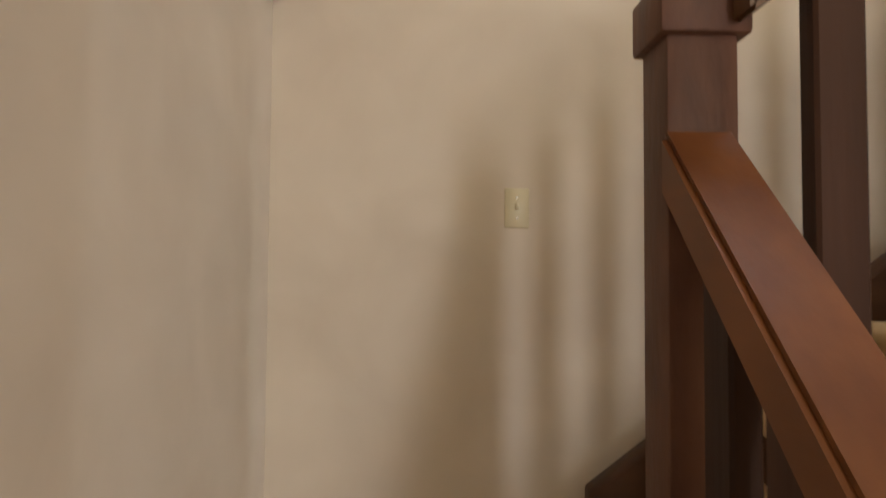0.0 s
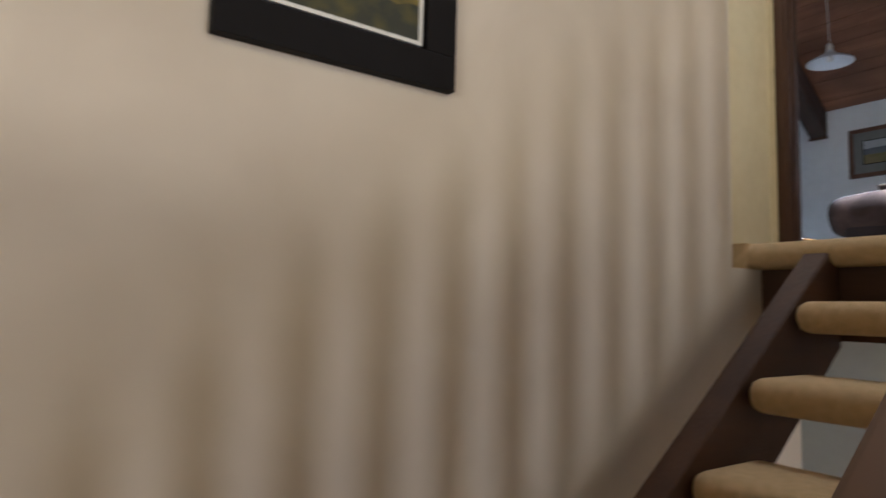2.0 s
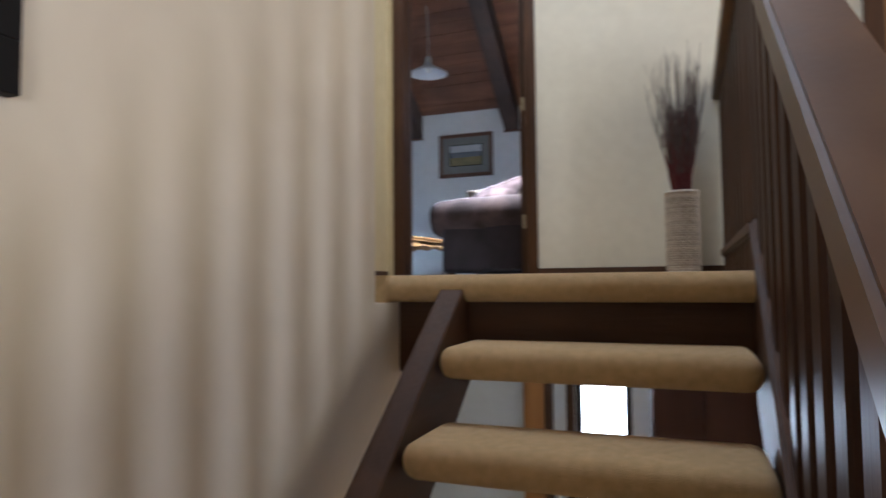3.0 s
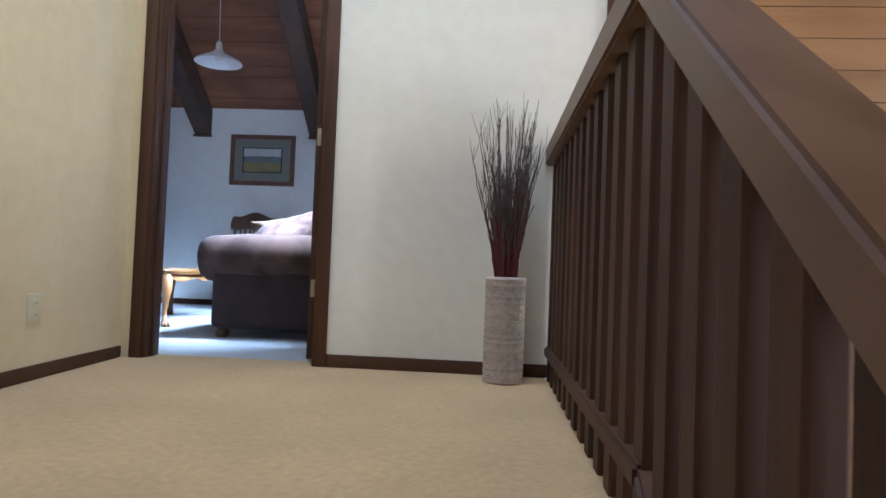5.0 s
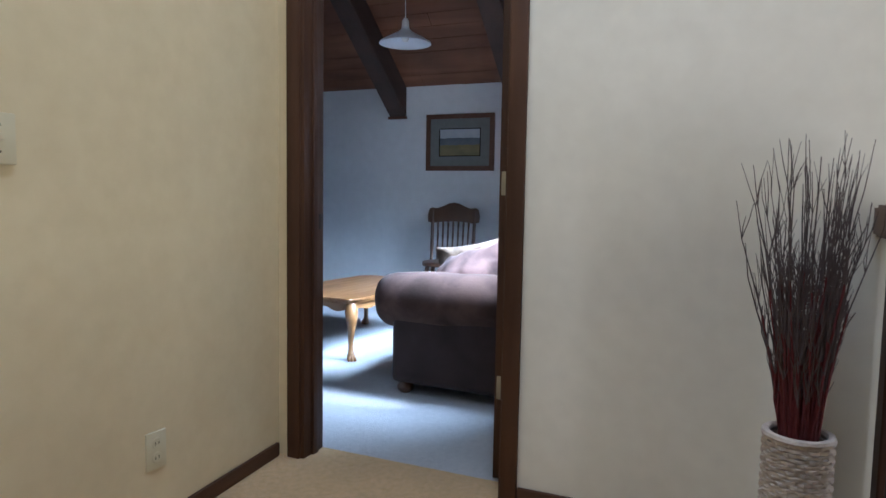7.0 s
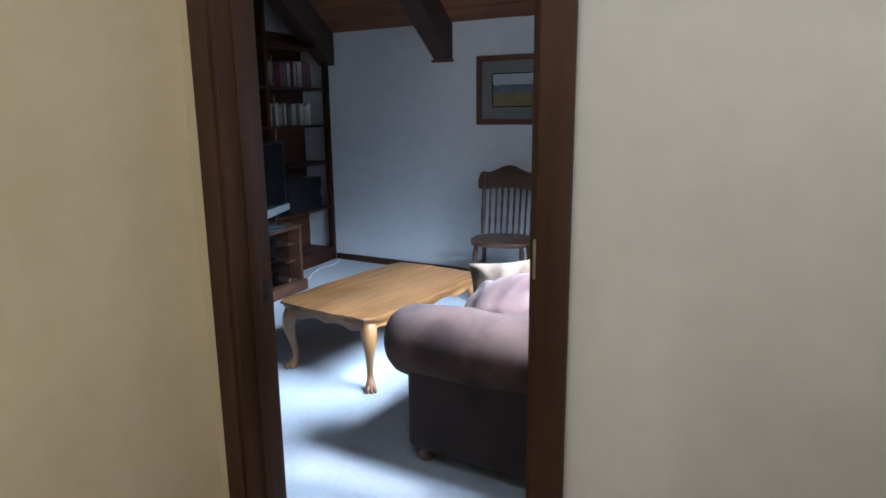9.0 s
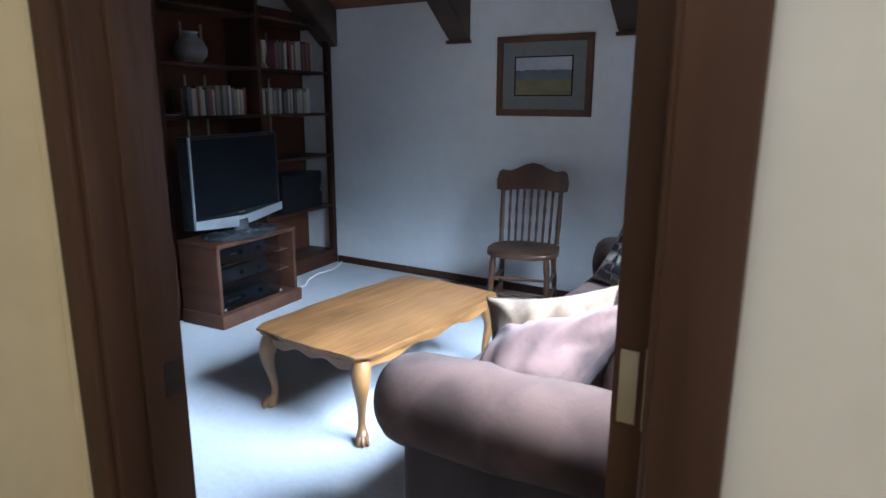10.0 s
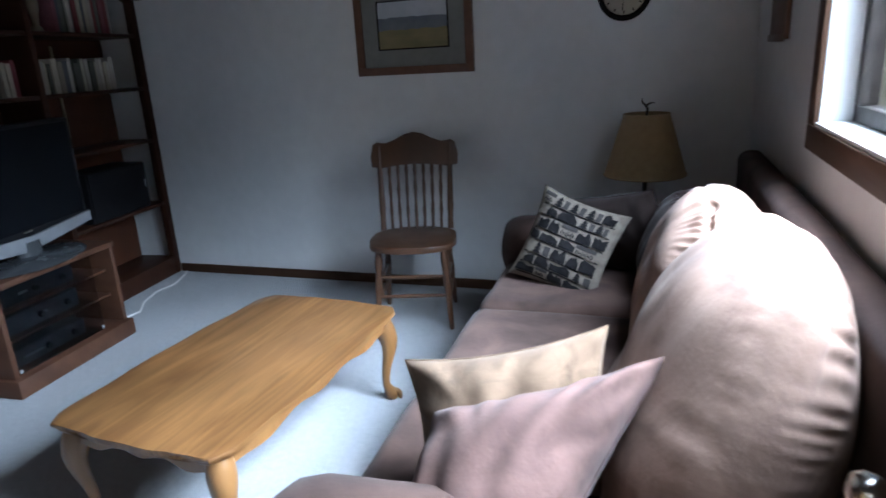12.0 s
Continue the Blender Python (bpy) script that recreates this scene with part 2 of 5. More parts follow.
def sweep(bm, pts, radii, seg=10, squash=1.0, cap=True):
    """A tube through points; radii one for each point."""
    pts = [Vector(p) for p in pts]
    rings = []
    turn, last = None, None
    for i, p in enumerate(pts):
        d = (pts[min(i + 1, len(pts) - 1)] - pts[max(i - 1, 0)]).normalized()
        turn = d.to_track_quat("Z", "Y") if turn is None else last.rotation_difference(d) @ turn
        last = d
        q = turn.to_matrix()
        rings.append([bm.verts.new(p + q @ Vector((radii[i] * math.cos(a) * squash, radii[i] * math.sin(a), 0)))
                      for a in (2 * math.pi * k / seg for k in range(seg))])
    for r0, r1 in zip(rings, rings[1:]):
        for k in range(seg):
            bm.faces.new((r0[k], r0[(k + 1) % seg], r1[(k + 1) % seg], r1[k]))
    if cap:
        bm.faces.new(rings[0][::-1])
        bm.faces.new(rings[-1])
    return bm


def lathe(bm, profile, seg=24, centre=(0, 0, 0)):
    """Turns (radius, z) pairs about the z axis."""
    c = Vector(centre)
    rings = [[bm.verts.new(c + Vector((max(r, 0.0005) * math.cos(a), max(r, 0.0005) * math.sin(a), z)))
              for a in (2 * math.pi * k / seg for k in range(seg))] for r, z in profile]
    for r0, r1 in zip(rings, rings[1:]):
        for k in range(seg):
            bm.faces.new((r0[k], r0[(k + 1) % seg], r1[(k + 1) % seg], r1[k]))
    return bm


def prism(bm, outline, z0, z1, bevel=0.0, m=None):
    """An outline in x, y raised from z0 to z1."""
    lo = [bm.verts.new((x, y, z0)) for x, y in outline]
    hi = [bm.verts.new((x, y, z1)) for x, y in outline]
    n = len(outline)
    fs = [bm.faces.new(lo[::-1]), bm.faces.new(hi)]
    for i in range(n):
        fs.append(bm.faces.new((lo[i], lo[(i + 1) % n], hi[(i + 1) % n], hi[i])))
    if bevel:
        es = list(fs[0].edges) + list(fs[1].edges)
        bmesh.ops.bevel(bm, geom=es, offset=bevel, segments=2, affect="EDGES", profile=0.5)
    if m is not None:
        bmesh.ops.transform(bm, matrix=m, verts=bm.verts[:])
    return bm


def cushion(bm, w, h, d, n=26, power=3.0, sag=0.0, wrinkle=0.01, seed=0.0, pinch=0.06, rounded=0.0, pleat=0.0, pleat_side=1, pear=0.0, shear=0.0, pleat_at=0.5, m=None):
    """A stuffed pillow: w along x, h along z, d thick along y."""
    sides = []
    for s in (1, -1):
        grid = []
        for i in range(n + 1):
            row = []
            for k in range(n + 1):
                u, v = 2 * i / n - 1, 2 * k / n - 1
                t = max(0.0, (1 - abs(u) ** power) * (1 - abs(v) ** power)) ** 0.5
                x = u * w / 2 * (1 - pinch * (1 - v * v) * abs(u)) * (1 - rounded * v * v / 2) ** 0.5
                z = v * h / 2 * (1 - pinch * (1 - u * u) * abs(v)) * (1 - rounded * u * u / 2) ** 0.5
                wr = noise.noise(Vector((u * 1.6 + seed, v * 1.6, s * 3.1 + seed))) * wrinkle * 1.6
                wr += noise.noise(Vector((u * 3.4 + seed, v * 1.3 + u * 1.5, s * 2.0))) * wrinkle * 0.8
                turn = math.atan2(v, u)
                fold = math.sin(turn * 17 + 2.5 * noise.noise(Vector((turn * 2, seed, 0)))) * max(0.0, noise.noise(Vector((turn * 1.4, seed * 1.7, 4.0))) + 0.35)
                wr += fold * wrinkle * 1.1 * math.exp(-((t - 0.35) / 0.28) ** 2)
                if pleat:
                    # gathers sewn into an arc seam
                    where = max(0.0, noise.noise(Vector((math.cos(turn) * 1.1, math.sin(turn) * 1.1, seed * 2.3))) + 0.42) * 1.5
                    where *= 1.0 if s == pleat_side else 0.1
                    if s == pleat_side:
                        where = max(where, math.exp(-((turn + 2.6) / 0.7) ** 2))
                    waves = math.sin(turn * 74 + 5 * noise.noise(Vector((turn * 3, seed, 1)))) * (0.6 + 0.6 * noise.noise(Vector((turn * 7, seed, 8))))
                    ripple = where * pleat * (waves * math.exp(-((t - pleat_at) / 0.13) ** 2) - 1.2 * math.exp(-((t - pleat_at + 0.10) / 0.05) ** 2))
                    wr += ripple
                    x += math.cos(turn) * ripple * (1 - t)
                    z += math.sin(turn) * ripple * (1 - t)
                x += shear * z
                row.append(bm.verts.new((x, s * (t * d / 2 * (1 - pear * v) + wr * min(1, t * 3)), z)))
            grid.append(row)
        sides.append(grid)
        for i in range(n):
            for k in range(n):
                q = (grid[i][k], grid[i + 1][k], grid[i + 1][k + 1], grid[i][k + 1])
                bm.faces.new(q if s < 0 else q[::-1])
    bmesh.ops.remove_doubles(bm, verts=bm.verts[:], dist=0.0008)
    if m is not None:
        bmesh.ops.transform(bm, matrix=m, verts=bm.verts[:])
    return bm


def mesh_of(bm, name, mat, smooth=None):
    bmesh.ops.recalc_face_normals(bm, faces=bm.faces[:])
    me = bpy.data.meshes.new(name)
    bm.to_mesh(me)
    bm.free()
    me.materials.append(mat)
    if smooth:
        for p in me.polygons:
            p.use_smooth = True
        me.set_sharp_from_angle(angle=radians(smooth))
    return me


def part(name, bm, mat, parent=None, label="", smooth=40, m=None):
    ob = new(name, mesh_of(bm, name, mat, smooth))
    if parent is not None:
        ob.parent = parent
    if m is not None:
        ob.matrix_basis = m
    if label:
        ob["label"] = label
    return ob


def thing(name, m, label, category, group="", kind=""):
    ob = new(name)
    ob.empty_display_size = 0.1
    ob.matrix_basis = m
    return tagged(ob, label, category, group, kind)


def structure(name, bm, mat, label, category="wall", smooth=30):
    return tagged(part(name, bm, mat, smooth=smooth), label, category, kind="structure")


def boxes(*specs, bevel=0.0):
    bm = bmesh.new()
    for a, b in specs:
        box(bm, a, b, bevel)
    return bm


# ---- plan ----
WX = 0.91            # stair wall
EDGE = -1.95         # top landing edge
RISE, RUN = 0.19, 0.235
MID = -1.52          # middle landing
LOW = -2.85          # lower floor
SY = -4.60           # wall along the lower flight
FAR = 3.735          # far wall of the sitting room
RX = 1.0             # window wall of the sitting room
SLOPE = 0.76


def roof(y):
    return 2.11 + SLOPE * (FAR - y)


# ---- structure: stairwell and hall ----
END = EDGE - 0.075    # end of the stair wall
bm = boxes(((WX - 0.12, SY - 0.12, LOW), (WX, END - 0.028, 4.3)), ((WX - 0.12, END - 0.028, LOW), (WX, EDGE + 0.3, -0.084)))
prism(bm, [(WX - 0.12, END - 0.028)] + [(WX - 0.028 + 0.028 * math.cos(a), END - 0.028 + 0.028 * math.sin(a)) for a in (math.pi / 16 * q for q in range(9))] + [(WX - 0.12, END)], -0.084, 4.3)
structure("wall_stair", bm, WALL_STAIR, "tall beige painted wall beside the stairs, with a rounded end", smooth=25)
structure("wall_hall_return", boxes(((-0.2, END - 0.12, 0), (WX - 0.12, END, 4.3))), WALL,
          "cream painted hall wall behind the stair wall")
def hall_x(y):
    return -0.045 - 0.068 * y


structure("wall_hall_left", prism(bmesh.new(), [(-0.2, END + 0.001), (hall_x(EDGE), END + 0.001), (hall_x(0.12), 0.12), (-0.2, 0.12)], -0.02, 4.8), WALL_BUTTER,
          "cream painted hall wall with an outlet and a switch")
# Piece of the door wall; its yellowish shadow is painted in as colour.
structure("wall_door_left", boxes(((-0.06, 0, 0), (0.054, 0.12, 4.8))), WALL_BUTTER, "narrow strip of the door wall, its yellow shade put into the colour")
structure("wall_door", boxes(((0.895, 0, 0), (2.17, 0.12, 4.8)),
                             ((0.054, 0, 2.06), (0.895, 0.12, 4.8))), WALL,
          "cream painted wall around an open doorway")
structure("wall_lower_flight", boxes(((WX, SY - 0.12, LOW), (6.6, SY, -0.04))), WALL_STAIR,
          "beige painted half wall beside the lower stairs")
structure("trim_half_wall", boxes(((WX + 0.003, SY - 0.16, -0.04), (6.6, SY + 0.03, 0.01)), bevel=0.006), RAIL_X,
          "stained wood cap on the half wall", "trim")
structure("floor_hall", boxes(((-0.05, EDGE + 0.06, -0.083), (1.94, 0.13, 0)), ((1.9405, EDGE + 0.135, -0.083), (1.985, -0.003, -0.004)), ((-0.05, EDGE, -0.083), (WX - 0.011, EDGE + 0.06, 0)), bevel=0.0), CARPET,
          "beige cut pile carpet on the upper hall", "floor")
bm = bmesh.new()
n = 8
prof = [(EDGE + 0.07, 0.0)] + [(EDGE + 0.04 - 0.04 * math.sin(a), -0.041 + 0.041 * math.cos(a))
                               for a in (math.pi * k / n for k in range(n + 1))] + [(EDGE + 0.07, -0.083)]
ra = [bm.verts.new((WX - 0.01, y, z)) for y, z in prof]
rb = [bm.verts.new((1.925, y, z)) for y, z in prof]
for q in range(len(prof) - 1):
    bm.faces.new((ra[q], ra[q + 1], rb[q + 1], rb[q]))
bm.faces.new(ra)
bm.faces.new(rb[::-1])
structure("floor_hall_nosing", bm, CARPET, "rounded carpeted edge of the top landing", "floor", smooth=60)
structure("trim_landing_header", boxes(((WX + 0.002, EDGE + 0.07, -0.30), (1.96, EDGE + 0.12, -0.084))), TRIM_X,
          "dark stained header board under the landing", "trim")
structure("floor_under_hall", boxes(((-0.04, EDGE + 0.12, -0.28), (2.17, 0.12, -0.085))), WALL_WHITE,
          "white ceiling under the upper hall", "ceiling")
structure("floor_mid_landing", boxes(((WX, SY, MID - 0.2), (1.86, -3.60, MID)), ((1.84, SY, MID - 0.19), (2.10, -3.80, MID - 0.003)), bevel=0.02), CARPET,
          "beige carpeted middle landing", "floor")
structure("floor_lower", boxes(((-3.2, -7.2, LOW - 0.15), (7.2, 3.9, LOW))), CARPET,
          "beige carpeted lower floor", "floor")

bm = bmesh.new()
prism(bm, [(hall_x(EDGE + 0.3) + 0.001, EDGE + 0.3), (hall_x(EDGE + 0.3) + 0.015, EDGE + 0.3), (hall_x(0) + 0.015, -0.019), (hall_x(0) + 0.001, -0.019)], 0, 0.054, 0.003)
structure("baseboard_hall_left", bm, TRIM_Y, "dark stained baseboard along the hall wall", "baseboard")
structure("baseboard_hall_door", boxes(((0.943, -0.014, 0.0), (2.16, 0.002, 0.058)), bevel=0.003), TRIM_X,
          "dark stained baseboard beside the doorway", "baseboard")
structure("trim_landing_edge", boxes(((1.986, EDGE + 0.13, -0.24), (2.004, -0.002, 0.03)), bevel=0.003), TRIM_Y, "dark stained edge board of the landing", "trim")
structure("trim_wall_corner", boxes(((2.165, -0.03, -0.28), (2.25, 0.125, 4.6)), bevel=0.004), TRIM,
          "dark stained corner post at the wall end", "trim")

# great room behind the railing
structure("wall_great_room_east", boxes(((7.0, -7.0, LOW), (7.15, 0.1, -1.35)), ((7.0, -7.0, -1.35), (7.15, -3.0, 0.65)), ((7.0, -2.4, -1.35), (7.15, 0.1, 0.65)),
                                        ((7.0, -7.0, 0.65), (7.15, 0.1, 1.35)), ((7.0, -7.0, 1.35), (7.15, -3.75, 3.05)), ((7.0, -0.25, 1.35), (7.15, 0.1, 3.05)),
                                        ((7.0, -7.0, 3.05), (7.15, 0.1, 4.4))), WALL, "cream painted outer wall with window openings")
structure("wall_south", boxes(((-0.2, -7.15, LOW), (7.15, -7.0, -0.25)), ((-0.2, -7.15, 0.37), (7.15, -7.0, 4.4)), ((-0.2, -7.15, -0.25), (2.65, -7.0, 0.37)),
                              ((4.15, -7.15, -0.25), (7.15, -7.0, 0.37))), WALL, "cream painted outer wall with a window opening")
structure("wall_south_west", boxes(((WX - 0.12, -7.0, LOW), (WX, SY - 0.12, 4.4))), WALL, "cream painted side wall")
structure("wall_great_room_north", boxes(((2.25, 0.03, LOW), (7.0, 0.12, 4.4))), WALL, "cream painted great room wall, pine boarded further on")
structure("ceiling_stairwell", boxes(((-0.2, -7.2, 4.25), (7.2, -0.002, 4.4))), PINE,
          "pine board ceiling high over the stairwell", "ceiling")

# lower room under the hall
structure("wall_lower_north", boxes(((-3.2, 2.5, LOW), (0.72, 2.62, -0.3)), ((1.24, 2.5, LOW), (4.2, 2.62, -0.3)),
                                    ((0.72, 2.5, -0.5), (1.24, 2.62, -0.3)), ((0.72, 2.5, LOW), (1.24, 2.62, -2.7))), WALL_WHITE,
          "white wall of the lower room with a bright window")
structure("wall_lower_east", boxes(((2.3, 0.12, LOW), (2.42, 2.5, -0.3))), WALL_WHITE, "white wall of the lower room")
structure("ceiling_lower", boxes(((-3.2, 0.12, -0.3), (4.2, 2.62, -0.18))), WALL_WHITE, "white lower room ceiling", "ceiling")
structure("wall_lower_west", boxes(((-3.3, -7.0, LOW), (-3.2, 2.6, -0.2))), WALL_WHITE, "white wall of the lower room")
structure("ceiling_lower_west", boxes(((-3.3, -7.0, -0.3), (WX - 0.125, 0.119, -0.285))), WALL_WHITE, "white lower room ceiling", "ceiling")

win = thing("window_lower", pose(0.98, 2.5, LOW), "tall bright lower window with a white blind", "window", kind="structure")
bm = boxes(((-0.26, -0.005, 0.15), (-0.2, 0.05, 2.35)), ((0.2, -0.005, 0.15), (0.26, 0.05, 2.35)), ((-0.2, -0.004, 2.25), (0.2, 0.05, 2.35)), bevel=0.004)
part("window_frame", bm, IRON, win, "dark window frame")
part("pane", boxes(((-0.2, 0.06, 0.15), (0.2, 0.068, 2.25))), GLASS, win)
structure("backdrop_lower_window", boxes(((-0.6, 3.4, LOW), (2.6, 3.42, -0.35))), GLOW_DAY, "bright hazy daylight outside", "backdrop")
post = thing("wood_post", pose(0.34, 2.42, LOW), "orange fir post in the lower room", "post")
part("shaft", boxes(((-0.1, -0.04, 0), (0.1, 0.07, 2.55)), bevel=0.006), ORANGEWOOD, post)
part("edge_trim", boxes(((0.1, -0.03, 0), (0.17, 0.07, 2.55)), bevel=0.004), TRIM, post)
part("edge_trim", boxes(((0.30, 0.03, 0), (0.37, 0.079, 2.55)), bevel=0.004), TRIM, post)
cab = thing("wood_cabinet", pose(1.85, 2.2, LOW), "dark brown wooden cabinet in the lower room", "cabinet")
part("body", boxes(((-0.42, -0.2, 0.08), (0.44, 0.29, 2.3)), bevel=0.008), BOOKCASE, cab)
part("door", boxes(((-0.40, -0.225, 0.12), (0.0, -0.2, 2.26)), bevel=0.006), BACKPANEL, cab)
part("door", boxes(((0.01, -0.225, 0.12), (0.42, -0.2, 2.26)), bevel=0.006), BACKPANEL, cab)
part("plinth", boxes(((-0.40, -0.17, 0.0), (0.42, 0.28, 0.08))), BOOKCASE, cab)


# ---- staircases ----
def tread_mesh(w, depth, thick):
    bm = bmesh.new()
    box(bm, (0, -depth, -thick), (w, 0, 0), 0.036, 4)
    return bm


stairs = thing("upper_staircase", pose(0, EDGE, 0), "open stairs with beige carpeted treads and dark stringers", "staircase", kind="structure")
first = None
for i in range(1, 8):
    m = pose(1.155, -RUN * i + 0.275, -RISE * i)
    if first is None:
        first = part("tread", tread_mesh(0.765, 0.275, 0.085), CARPET, stairs, "thick carpet-wrapped tread", 60, m)
    else:
        ob = new("tread", first.data)
        ob.parent, ob.matrix_basis = stairs, m
        ob["label"] = "thick carpet-wrapped tread"


def stringer(x0, x1, y0, z0, y1, z1, up, down):
    bm = bmesh.new()
    vs = [bm.verts.new((x, y, z)) for x in (x0, x1) for y, z in
          ((y0, z0 + up), (y1, z1 + up), (y1, z1 - down), (y0, z0 - down))]
    for f in ((0, 1, 2, 3), (7, 6, 5, 4), (0, 4, 5, 1), (1, 5, 6, 2), (2, 6, 7, 3), (3, 7, 4, 0)):
        bm.faces.new([vs[q] for q in f])
    bmesh.ops.bevel(bm, geom=bm.edges[:], offset=0.005, segments=1, affect="EDGES")
    return bm


k = RISE / RUN
part("stringer", stringer(1.075, 1.15, 0.06, 0.0 - 0.14, -1.78, -1.84 * k - 0.14 + 0.1, 0.14, 0.18), TRIM_Y, stairs, "dark stained stringer")
part("stringer", stringer(1.925, 1.985, 0.06, -0.14, -1.78, -1.84 * k - 0.04, 0.16, 0.2), TRIM_Y, stairs, "dark stained stringer")

lower = thing("lower_staircase", pose(1.86, SY, MID), "lower flight of beige carpeted stairs", "staircase", kind="structure")
first = None
for i in range(1, 7):
    m = pose(0.24 * i, 0.02, -RISE * i, 0, 0, 90)
    if first is None:
        first = part("tread", tread_mesh(0.78, 0.275, 0.085), CARPET, lower, "thick carpet-wrapped tread", 60, m @ pose(0, 0.0, 0))
    else:
        ob = new("tread", first.data)
        ob.parent, ob.matrix_basis = lower, m
for y in (0.0, 0.805):
    bm = stringer(y + 0.003, y + 0.045, 0.0, -0.1, -1.6, -1.6 * RISE / 0.24 - 0.1, 0.1, 0.2)
    bmesh.ops.transform(bm, matrix=pose(0, 0, 0, 0, 0, 90), verts=bm.verts[:])
    part("stringer", bm, TRIM_X, lower, "dark stained stringer")

# ---- railings ----
RC = 1.9625          # centre line of the rail along the upper flight and hall
AY, AZ, RS = -1.785, 0.950, 0.742   # apex of the rail's underside, slope of the stair part


def rail_under(y):
    return AZ if y > AY else AZ + RS * (y - AY)


rail = thing("stair_railing", pose(RC, 0, 0), "dark stained wooden railing along the stairs and hall", "railing")


def rail_x(y):
    """The stair part drifts towards the newel post."""
    return -0.018 * max(0.0, AY - y)


def rail_profile(bm, rows, hw, h):
    """A bar of rectangular section along x=0 through (y, z of underside)."""
    rings = []
    for y, z in rows:
        rings.append([bm.verts.new((x, y, zz)) for x, zz in ((-hw + rail_x(y), z), (hw + rail_x(y), z), (hw + rail_x(y), z + h), (-hw + rail_x(y), z + h))])
    for r0, r1 in zip(rings, rings[1:]):
        for q in range(4):
            bm.faces.new((r0[q], r0[(q + 1) % 4], r1[(q + 1) % 4], r1[q]))
    bm.faces.new(rings[0][::-1])
    bm.faces.new(rings[-1])
    bmesh.ops.recalc_face_normals(bm, faces=bm.faces[:])
    bmesh.ops.bevel(bm, geom=[e for e in bm.edges if not e.is_boundary and abs(e.calc_face_angle(0)) > 0.9], offset=0.008, segments=2, affect="EDGES")
    return bm


part("handrail", rail_profile(bmesh.new(), [(-3.745, rail_under(-3.745)), (AY, AZ)], 0.053, 0.085), RAIL, rail, "sloping stained handrail")
part("handrail", rail_profile(bmesh.new(), [(AY + 0.002, AZ), (-0.002, AZ)], 0.053, 0.085), RAIL, rail, "level stained handrail")
part("bottom_rail", rail_profile(bmesh.new(), [(EDGE + 0.15, 0.10), (-0.03, 0.10)], 0.035, 0.045), TRIM_Y, rail)
part("bottom_rail", rail_profile(bmesh.new(), [(-3.70, 0.10 - k * 0.94 * 1.9), (EDGE + 0.148, 0.10)], 0.035, 0.045), TRIM_Y, rail)
hall_bal = None
y = -0.06
idx = 0
while y > -3.66:
    top = rail_under(y)
    bot = -0.1 if y > EDGE + 0.1 else 0.10 - k * 0.94 * (EDGE + 0.148 - y) - 0.30
    if y > AY + 0.05:
        if hall_bal is None:
            bm = bmesh.new()
            box(bm, (-0.02, -0.036, bot), (0.02, 0.036, top), 0.005, 1)
            hall_bal = part("baluster", bm, RAIL_Z, rail, "", 30, pose(0, y, 0))
        else:
            ob = new("baluster", hall_bal.data)
            ob.parent, ob.matrix_basis = rail, pose(0, y, 0)
    else:
        bm = bmesh.new()
        box(bm, (-0.02, -0.036, bot - y), (0.02, 0.036, top - y + 0.02), 0.005, 1)
        part("baluster", bm, RAIL_Z, rail, "", 30, pose(rail_x(y), y, y))
    y -= 0.142

newel = thing("newel_post", pose(1.868, -3.782, MID), "square dark stained newel post with a capped top", "newel post")
part("shaft", boxes(((-0.049, -0.05, 0), (0.049, 0.05, 1.02)), bevel=0.006), NEWEL, newel)
bm = bmesh.new()
box(bm, (-0.061, -0.062, 1.008), (0.061, 0.066, 1.088), 0.007, 2)
part("cap", bm, NEWEL, newel, "bevelled square cap")

low_rail = thing("lower_stair_railing", pose(1.915, -3.79, 0.012), "stained handrail and balusters of the lower flight", "railing")
bm = rail_profile(bmesh.new(), [(0, -0.745), (-2.0, -0.745 - 2.0 * 0.95)], 0.052, 0.092)
bmesh.ops.transform(bm, matrix=pose(0, 0, 0, 0, 0, 90), verts=bm.verts[:])
part("handrail", bm, RAIL_X, low_rail, "orange-brown sloping handrail")
for i in range(12):
    x = 0.09 + i * 0.142
    zt = -0.745 - 0.95 * x
    bm = bmesh.new()
    box(bm, (-0.036, -0.02, zt - 0.86), (0.036, 0.02, zt + 0.03), 0.005, 1)
    part("baluster", bm, RAIL_Z, low_rail, "", 30, pose(x, 0, 0))


